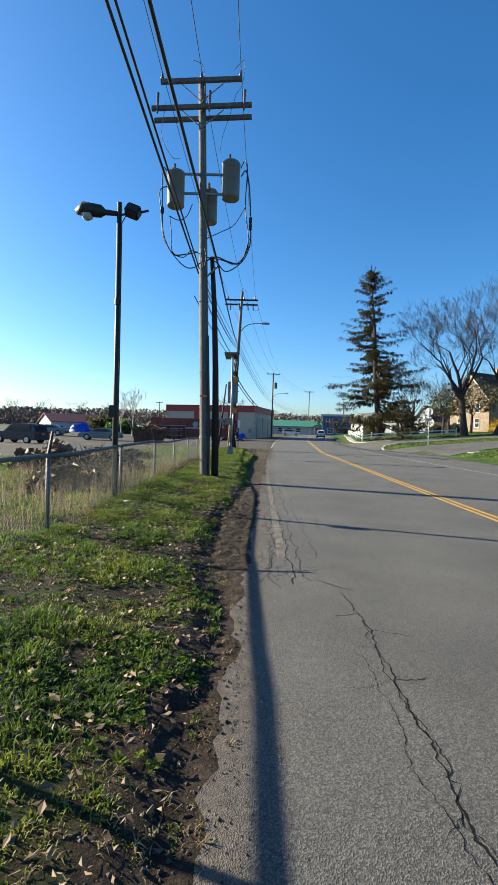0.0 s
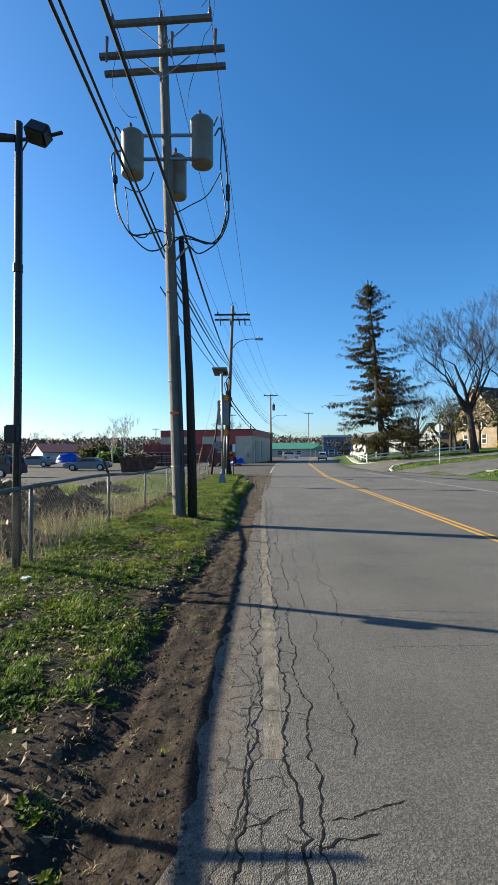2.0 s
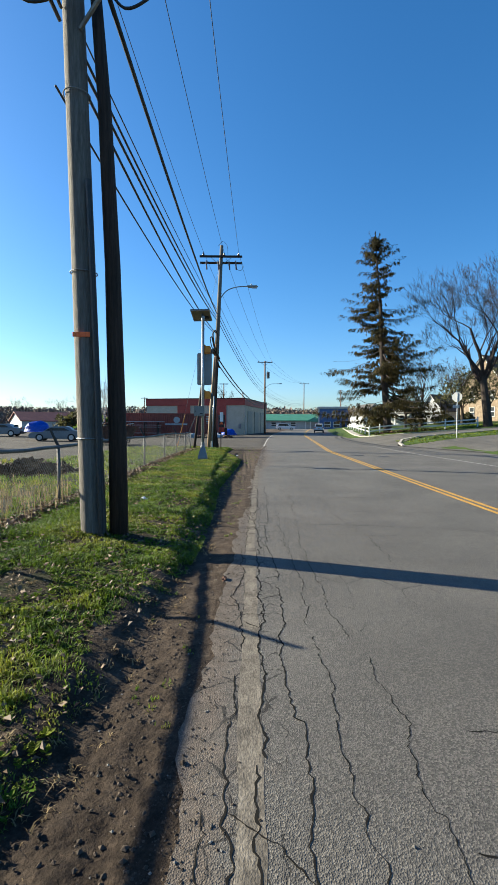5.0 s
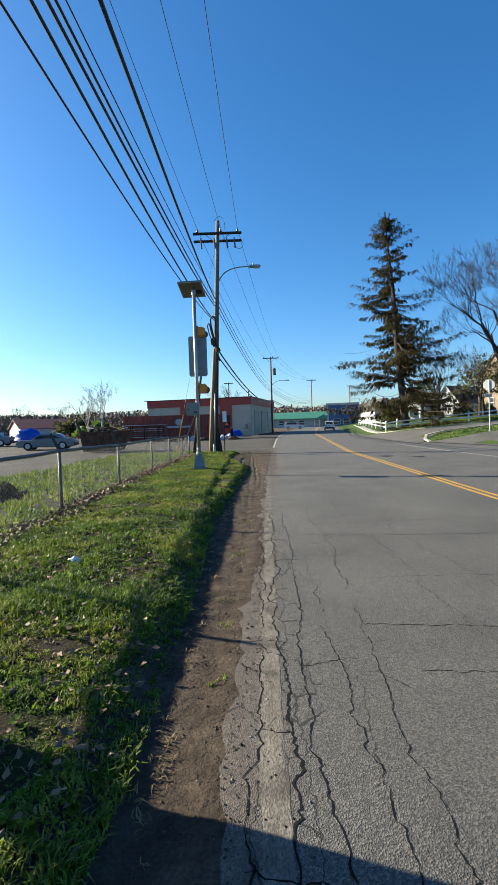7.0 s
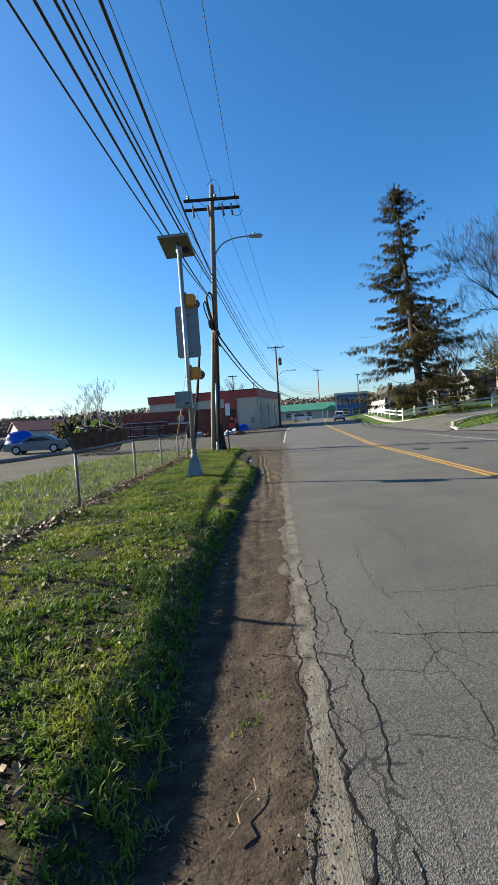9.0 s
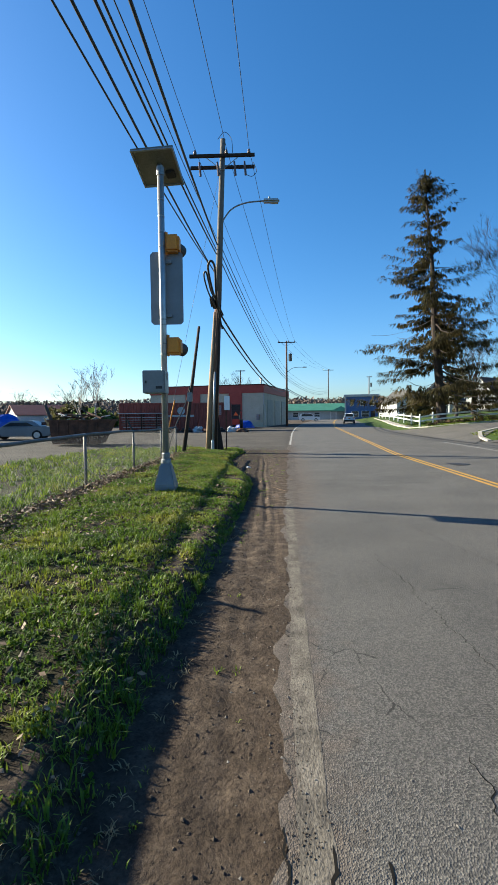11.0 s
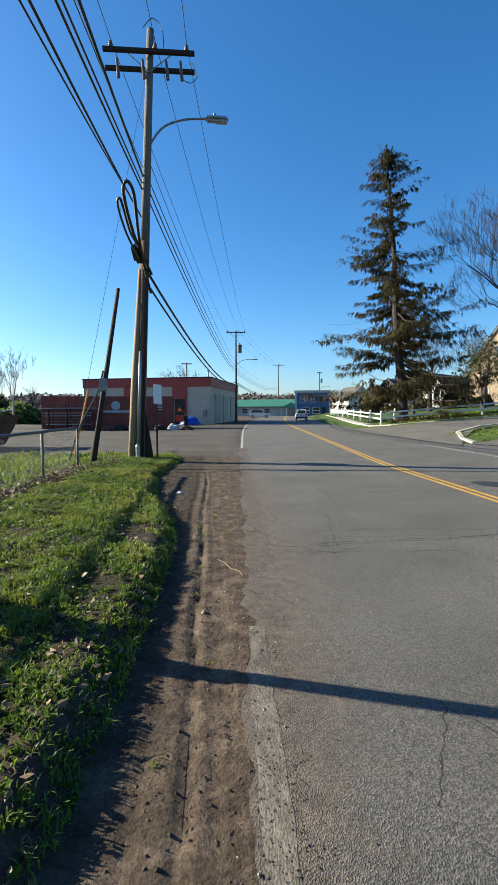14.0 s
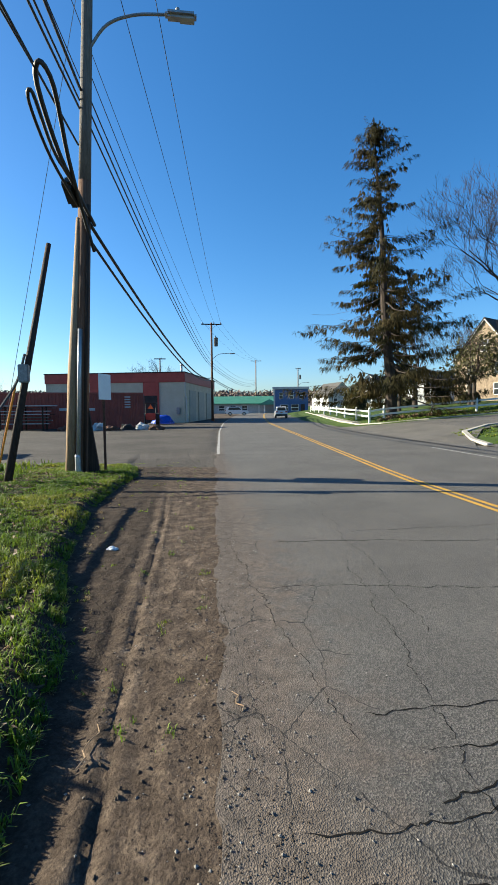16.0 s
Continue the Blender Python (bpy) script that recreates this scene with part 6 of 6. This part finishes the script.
def scatter(name, n, x0, x1, y0, y1, size, mat, seed, label, category, keep, flat=0.6):
    """Small angular lumps lying on the ground."""
    rnd = np.random.RandomState(seed)
    v, f = [], []
    faces = ((0, 2, 4), (2, 1, 4), (1, 3, 4), (3, 0, 4), (2, 0, 5), (1, 2, 5), (3, 1, 5), (0, 3, 5))
    for i in range(n):
        x, y = rnd.uniform(x0, x1), rnd.uniform(y0, y1)
        if rnd.rand() > keep(x, y):
            continue
        s = size * rnd.uniform(0.35, 1.0) ** 2 + size * 0.15
        z = (road_z(x, y) + 0.002 if x > along(LEFT_EDGE, y) else ground_z(x, y) + rut(x, y)) + s * flat * 0.3
        a = rnd.uniform(0, 6.28)
        n0 = len(v)
        r = rnd.uniform(0.6, 1.2, 6) * s
        c, q = math.cos(a), math.sin(a)
        for k, (dx, dy, dz) in enumerate(((1, 0, 0), (-1, 0, 0), (0, 1, 0), (0, -1, 0), (0, 0, 1), (0, 0, -1))):
            v.append((x + r[k] * (dx * c - dy * q), y + r[k] * (dx * q + dy * c), z + r[k] * dz * flat))
        f += [tuple(n0 + j for j in t) for t in faces]
    return arrays(name, v, f, mat, label, category, "stuff")


def mudzone(x, y):
    g, e = along(GRASS_EDGE, y), along(LEFT_EDGE, y)
    return step(g - 0.5, g, x) * step(e + 0.12, e - 0.05, x)


scatter("mud_clods", 26000, -1.6, 1.5, 0, 44, 0.012, M_MUDCLOD, 11, "dark clods of mud along the broken asphalt edge", "mud", mudzone)
scatter("mud_clods", 2600, -1.1, 0.1, 0, 12, 0.017, M_MUDCLOD, 12, "larger clods of mud churned up by wheels", "mud", mudzone)
scatter("pebbles", 9000, -1.2, 2.6, 0, 46, 0.009, M_PEBBLE, 13, "loose pebbles and grit on the road's edge", "pebbles", lambda x, y: math.exp(-abs(x - along(LEFT_EDGE, y)) / 0.35))
scatter("pebbles", 5000, 0.3, 2.2, 27, 36, 0.01, M_PEBBLE, 14, "loose grit spilled over the asphalt", "pebbles", lambda x, y: math.exp(-abs(x - along(LEFT_EDGE, y) - 0.1) / 0.3))


def spill(x, y):
    """Dirt washed in tongues over the edge of the asphalt."""
    over = x - along(LEFT_EDGE, y)
    reach = 0.1 + 0.25 * step(22, 27, y) + 0.3 * max(0.0, noise.noise((3.0, y * 0.9, 2.0))) + 0.12 * noise.noise((7.0, y * 3.5, 2.0))
    return 1.0 if -0.12 < over < reach * 0.6 else math.exp(-(over - reach * 0.6) / 0.07) if over > 0 else 0.0


scatter("mud_crumbs", 120000, 0.2, 2.4, 20, 45, 0.0055, M_MUDCLOD, 15, "crumbs of dark dirt washed over the asphalt edge", "mud", spill, 0.4)
scatter("mud_crumbs", 40000, -0.3, 1.2, 0, 20, 0.008, M_MUDCLOD, 16, "fine dirt crumbs along the asphalt edge", "mud", spill, 0.4)


def tufts(x, y):
    """Small grass tufts left standing in the mud."""
    g, e = along(GRASS_EDGE, y), along(LEFT_EDGE, y)
    return 0.8 if g < x < e - 0.08 and noise.noise((x * 3.5, y * 2.2, 31.0)) > 0.28 else 0.0


blades("grass", 45000, -1.4, 1.2, 0.0, 43.0, 0.05, 0.003, M_GRASS, 7, "sparse green tufts growing in the mud", tufts, 0.9)


def leaves(n, seed):
    rnd = np.random.RandomState(seed)
    v, f = [], []
    for i in range(n):
        y = rnd.uniform(0, 40)
        x = along(FENCE_X, y) + abs(rnd.normal(0, 0.35)) if i % 2 and y > 16 else rnd.uniform(-3.2, along(GRASS_EDGE, y))
        z = ground_z(x, y) + 0.015 + rnd.uniform(0, 0.04)
        s, a = rnd.uniform(0.012, 0.035), rnd.uniform(0, 6.28)
        t = rnd.uniform(-0.6, 0.6, 4) * s
        n0 = len(v)
        for k in range(4):
            b = a + 1.5708 * k
            r = s if k % 2 == 0 else s * 0.55
            v.append((x + r * math.cos(b), y + r * math.sin(b), z + t[k]))
        f.append((n0, n0 + 1, n0 + 2, n0 + 3))
    arrays("dead_leaves", v, f, M_DEADLEAF, "curled dead brown leaves among the grass", "leaves", "stuff")


leaves(12000, 21)


def fence_leaves(n, seed):
    """A drift of dead leaves caught along the foot of the fence."""
    rnd = np.random.RandomState(seed)
    v, f = [], []
    for i in range(n):
        y = rnd.uniform(14, 37)
        x = along(FENCE_X, y) + 0.12 + rnd.normal(0, 0.14) + 0.08 * noise.noise((1.0, y * 1.2, 5.0))
        z = ground_z(x, y) + rnd.uniform(0.02, 0.07)
        s, a = rnd.uniform(0.02, 0.045), rnd.uniform(0, 6.28)
        t = rnd.uniform(-0.8, 0.8, 4) * s
        n0 = len(v)
        for k in range(4):
            r = s if k % 2 == 0 else s * 0.6
            v.append((x + r * math.cos(a + 1.5708 * k), y + r * math.sin(a + 1.5708 * k), z + t[k]))
        f.append((n0, n0 + 1, n0 + 2, n0 + 3))
    arrays("dead_leaves", v, f, M_DEADLEAF, "drift of dead brown leaves along the foot of the fence", "leaves", "stuff")


fence_leaves(5000, 22)


def broadleaf(n, seed):
    """Low rosettes of broad weed leaves and clover among the grass."""
    rnd = np.random.RandomState(seed)
    v, f = [], []
    for i in range(n):
        y = rnd.uniform(0.5, 41) if i % 3 else rnd.uniform(0.5, 14)
        x = rnd.uniform(-3.3, along(GRASS_EDGE, y) + 0.05)
        if noise.noise((x * 1.1, y * 0.9, 22.0)) < -0.08 or turf(x, y) <= 0:
            continue
        z = ground_z(x, y) + 0.012
        big = rnd.uniform(0.018, 0.045)
        a0 = rnd.uniform(0, 6.28)
        for k in range(rnd.randint(4, 8)):
            a, s, up = a0 + k * 2.4, big * rnd.uniform(0.6, 1.1), rnd.uniform(0.1, 1.0)
            ca, sa, w = math.cos(a), math.sin(a), s * 0.38
            n0 = len(v)
            v += [(x, y, z), (x + ca * s * 0.55 - sa * w, y + sa * s * 0.55 + ca * w, z + up * s * 0.6), (x + ca * s, y + sa * s, z + up * s * 0.7), (x + ca * s * 0.55 + sa * w, y + sa * s * 0.55 - ca * w, z + up * s * 0.6)]
            f.append((n0, n0 + 1, n0 + 2, n0 + 3))
    arrays("low_weeds", v, f, M_WEED, "low broad-leaved green weeds and clover in the verge", "weeds", "stuff")


broadleaf(18000, 23)

# ---- cracks in the asphalt ----
def cracks():
    rnd = random.Random(77)
    v, f = [], []

    def run(pts, w):
        n0 = len(v)
        for i, (x, y) in enumerate(pts):
            a, b = pts[max(i - 1, 0)], pts[min(i + 1, len(pts) - 1)]
            d = Vector((b[0] - a[0], b[1] - a[1]))
            d = d.normalized() if d.length > 1e-6 else Vector((0, 1))
            ww = w * rnd.uniform(0.25, 1.05) * (0.25 if i in (0, len(pts) - 1) else 1)
            z = road_z(x, y) + 0.0022
            v.append((x - d.y * ww, y + d.x * ww, z))
            v.append((x + d.y * ww, y - d.x * ww, z))
        for i in range(len(pts) - 1):
            f.append((n0 + 2 * i, n0 + 2 * i + 1, n0 + 2 * i + 3, n0 + 2 * i + 2))

    def wander(x, y, heading, length, w, wig=0.45, pull=None, fork=0.0):
        pts, s, h = [(x, y)], 0.0, heading
        while s < length:
            step_l = rnd.uniform(0.014, 0.045)
            h = heading + rnd.gauss(0, wig)
            x, y = x + math.cos(h) * step_l, y + math.sin(h) * step_l
            if pull:
                x += (pull(y) - x) * 0.03
            s += step_l
            pts.append((x, y))
            if fork and rnd.random() < fork:
                wander(x, y, heading + rnd.choice((-1, 1)) * rnd.uniform(0.7, 1.6), rnd.uniform(0.1, 0.45), w * 0.7, wig)
        run(pts, w)
    up = math.pi / 2
    # lengthwise cracks near the old edge line
    for off, a, b, w, fk in ((-0.075, 3.8, 20.5, 0.0065, 0.012), (0.07, 3.9, 20.5, 0.009, 0.016), (0.27, 4.0, 20.5, 0.0065, 0.012), (0.45, 5.0, 16.5, 0.004, 0.01), (-0.2, 4.5, 10, 0.004, 0.01), (0.75, 7, 21, 0.0035, 0.006)):
        y = a
        while y < b:
            n = rnd.uniform(2.0, 5.0)
            wander(along(LEFT_LINE, y) + off, y, up, min(n, b - y), w, 0.36, lambda yy: along(LEFT_LINE, yy) + off + 0.025 * noise.noise((off * 9, yy * 0.9, 3.0)), fk)
            y += n + rnd.uniform(-0.3, 0.25)
    # the long crack that slants from the pothole towards the lane's middle
    wander(0.55, 4.1, -0.75, 0.5, 0.012, 0.4, None, 0.1)
    wander(0.78, 3.7, -1.57, 4.6, 0.008, 0.38, None, 0.03)
    wander(0.84, 3.0, -1.55, 3.0, 0.004, 0.4, None, 0.02)
    wander(0.62, 2.4, -1.55, 2.4, 0.003, 0.4, None, 0.0)
    for y, x, n, w in ((6.5, 1.3, 4.0, 0.004), (9.6, 1.2, 5.5, 0.005), (10.3, 1.5, 4.5, 0.006), (14.8, 1.4, 3.0, 0.004), (15.5, 1.2, 4.6, 0.006), (16.6, 1.6, 2.6, 0.004), (18.6, 1.0, 6.5, 0.006), (19.3, 1.3, 5.0, 0.004), (33.5, 1.9, 7.5, 0.008), (33.8, 3.0, 5.0, 0.006), (36.5, 2.4, 4.5, 0.006), (32.0, 1.6, 4.5, 0.006), (7.3, 1.15, 1.7, 0.004), (7.5, 1.2, 1.4, 0.004), (29.3, 1.4, 2.2, 0.005), (29.55, 1.3, 2.8, 0.005), (29.6, 1.9, 2.6, 0.006), (29.9, 2.0, 2.3, 0.005), (30.2, 1.8, 2.6, 0.005)):
        wander(x, y, rnd.gauss(0, 0.06), n, w, 0.3, None, 0.0)
    for x, y, n in ((2.1, 13, 6), (2.7, 16, 4), (3.4, 21, 5), (1.9, 20.5, 4), (1.7, 30, 5.5), (2.1, 29.5, 3.5), (2.6, 31, 6), (1.9, 36, 6)):
        wander(x, y, up + rnd.gauss(0, 0.12), n, 0.003, 0.45, None, 0.0)
    # flat strips: the shade of the cracks' depth is only in their colour
    arrays("road_cracks", v, f, M_CRACK, "dark cracks in the asphalt, their inner shade painted in", "cracks", "stuff")


cracks()

# ---- small litter ----
def scrap(name, x, y, w, d, h, mat, label, seed, category="litter"):
    z = (road_z(x, y) if x > along(LEFT_EDGE, y) else ground_z(x, y) + rut(x, y))
    solo(name, lump(w, d, h, seed, 0.6, at=(x, y, z + 0.004)), mat, label, category)


scrap("paper_litter", -1.62, 16.9, 0.07, 0.05, 0.045, M_LITTER, "crumpled white paper lying on the grass", 1)
scrap("paper_litter", -2.7, 8.2, 0.07, 0.06, 0.03, M_LITTER, "crumpled white paper lying on the grass", 2)
scrap("paper_litter", -1.9, 4.0, 0.09, 0.04, 0.02, M_LITTER, "flattened pale plastic lying in the weeds", 3)
scrap("paper_litter", -0.05, 33.5, 0.06, 0.04, 0.03, M_LITTER, "white paper cup crushed in the mud", 4)
scrap("plastic_litter", 0.53, 27.8, 0.012, 0.035, 0.012, M_TANWOOD, "small tan plastic scrap on the mud", 5)
scrap("pine_cone", 0.12, 12.72, 0.03, 0.05, 0.03, M_RUST, "dark brown pine cone on the road's edge", 6, "pine cone")
scrap("dead_leaf", -0.75, 2.6, 0.04, 0.03, 0.008, M_DEADLEAF, "curled brown leaf lying in the grass", 8, "leaf")
for k, (x, y, a, n) in enumerate(((0.1, 17.0, 70, 0.3), (0.9, 28.6, 115, 0.55), (0.35, 30.0, 80, 0.3), (1.15, 30.3, 100, 0.18))):
    d = Vector((math.cos(radians(a)), math.sin(radians(a)), 0))
    z = 0.008
    pts = [Vector((x, y, z)) + d * n * i / 5 + Vector((0.02 * math.sin(i * 2), 0, 0.006 * (i % 2))) for i in range(6)]
    solo("twig", tube(pts, [0.004, 0.004, 0.0035, 0.003, 0.003, 0.002], 5), M_TANWOOD, "thin dry twig lying on the mud", "twig")

sticks = thing("dead_bush", -4.3, 11.3, ground_z(-4.3, 11.3), "dark dead bush of bare sticks behind the fence", "bush")
sr = random.Random(3)
for k in range(26):
    a, n = sr.uniform(0, 6.28), sr.uniform(0.5, 1.15)
    tip = Vector((0.45 * math.cos(a), 0.7 * math.sin(a), n))
    mid = tip * 0.5 + Vector((sr.gauss(0, 0.06), sr.gauss(0, 0.06), 0.1))
    part("stick", tube([(0.1 * math.cos(a), 0.15 * math.sin(a), -0.05), mid, tip], [0.012, 0.009, 0.004], 5), M_BARK, sticks)
seed_v, seed_f = [], []
for k in range(500):
    a, h = sr.uniform(0, 6.28), sr.uniform(0.3, 1.0)
    c = Vector((0.45 * math.cos(a) * sr.random(), 0.7 * math.sin(a) * sr.random(), h))
    u, w = Vector((sr.gauss(0, 1), sr.gauss(0, 1), sr.gauss(0, 1))) * 0.02, Vector((sr.gauss(0, 1), sr.gauss(0, 1), sr.gauss(0, 1))) * 0.02
    n0 = len(seed_v)
    seed_v += [tuple(c - u), tuple(c + w), tuple(c + u), tuple(c - w)]
    seed_f.append((n0, n0 + 1, n0 + 2, n0 + 3))
arrays("dead_foliage", seed_v, seed_f, M_DEADLEAF, "withered brown leaves", parent=sticks)
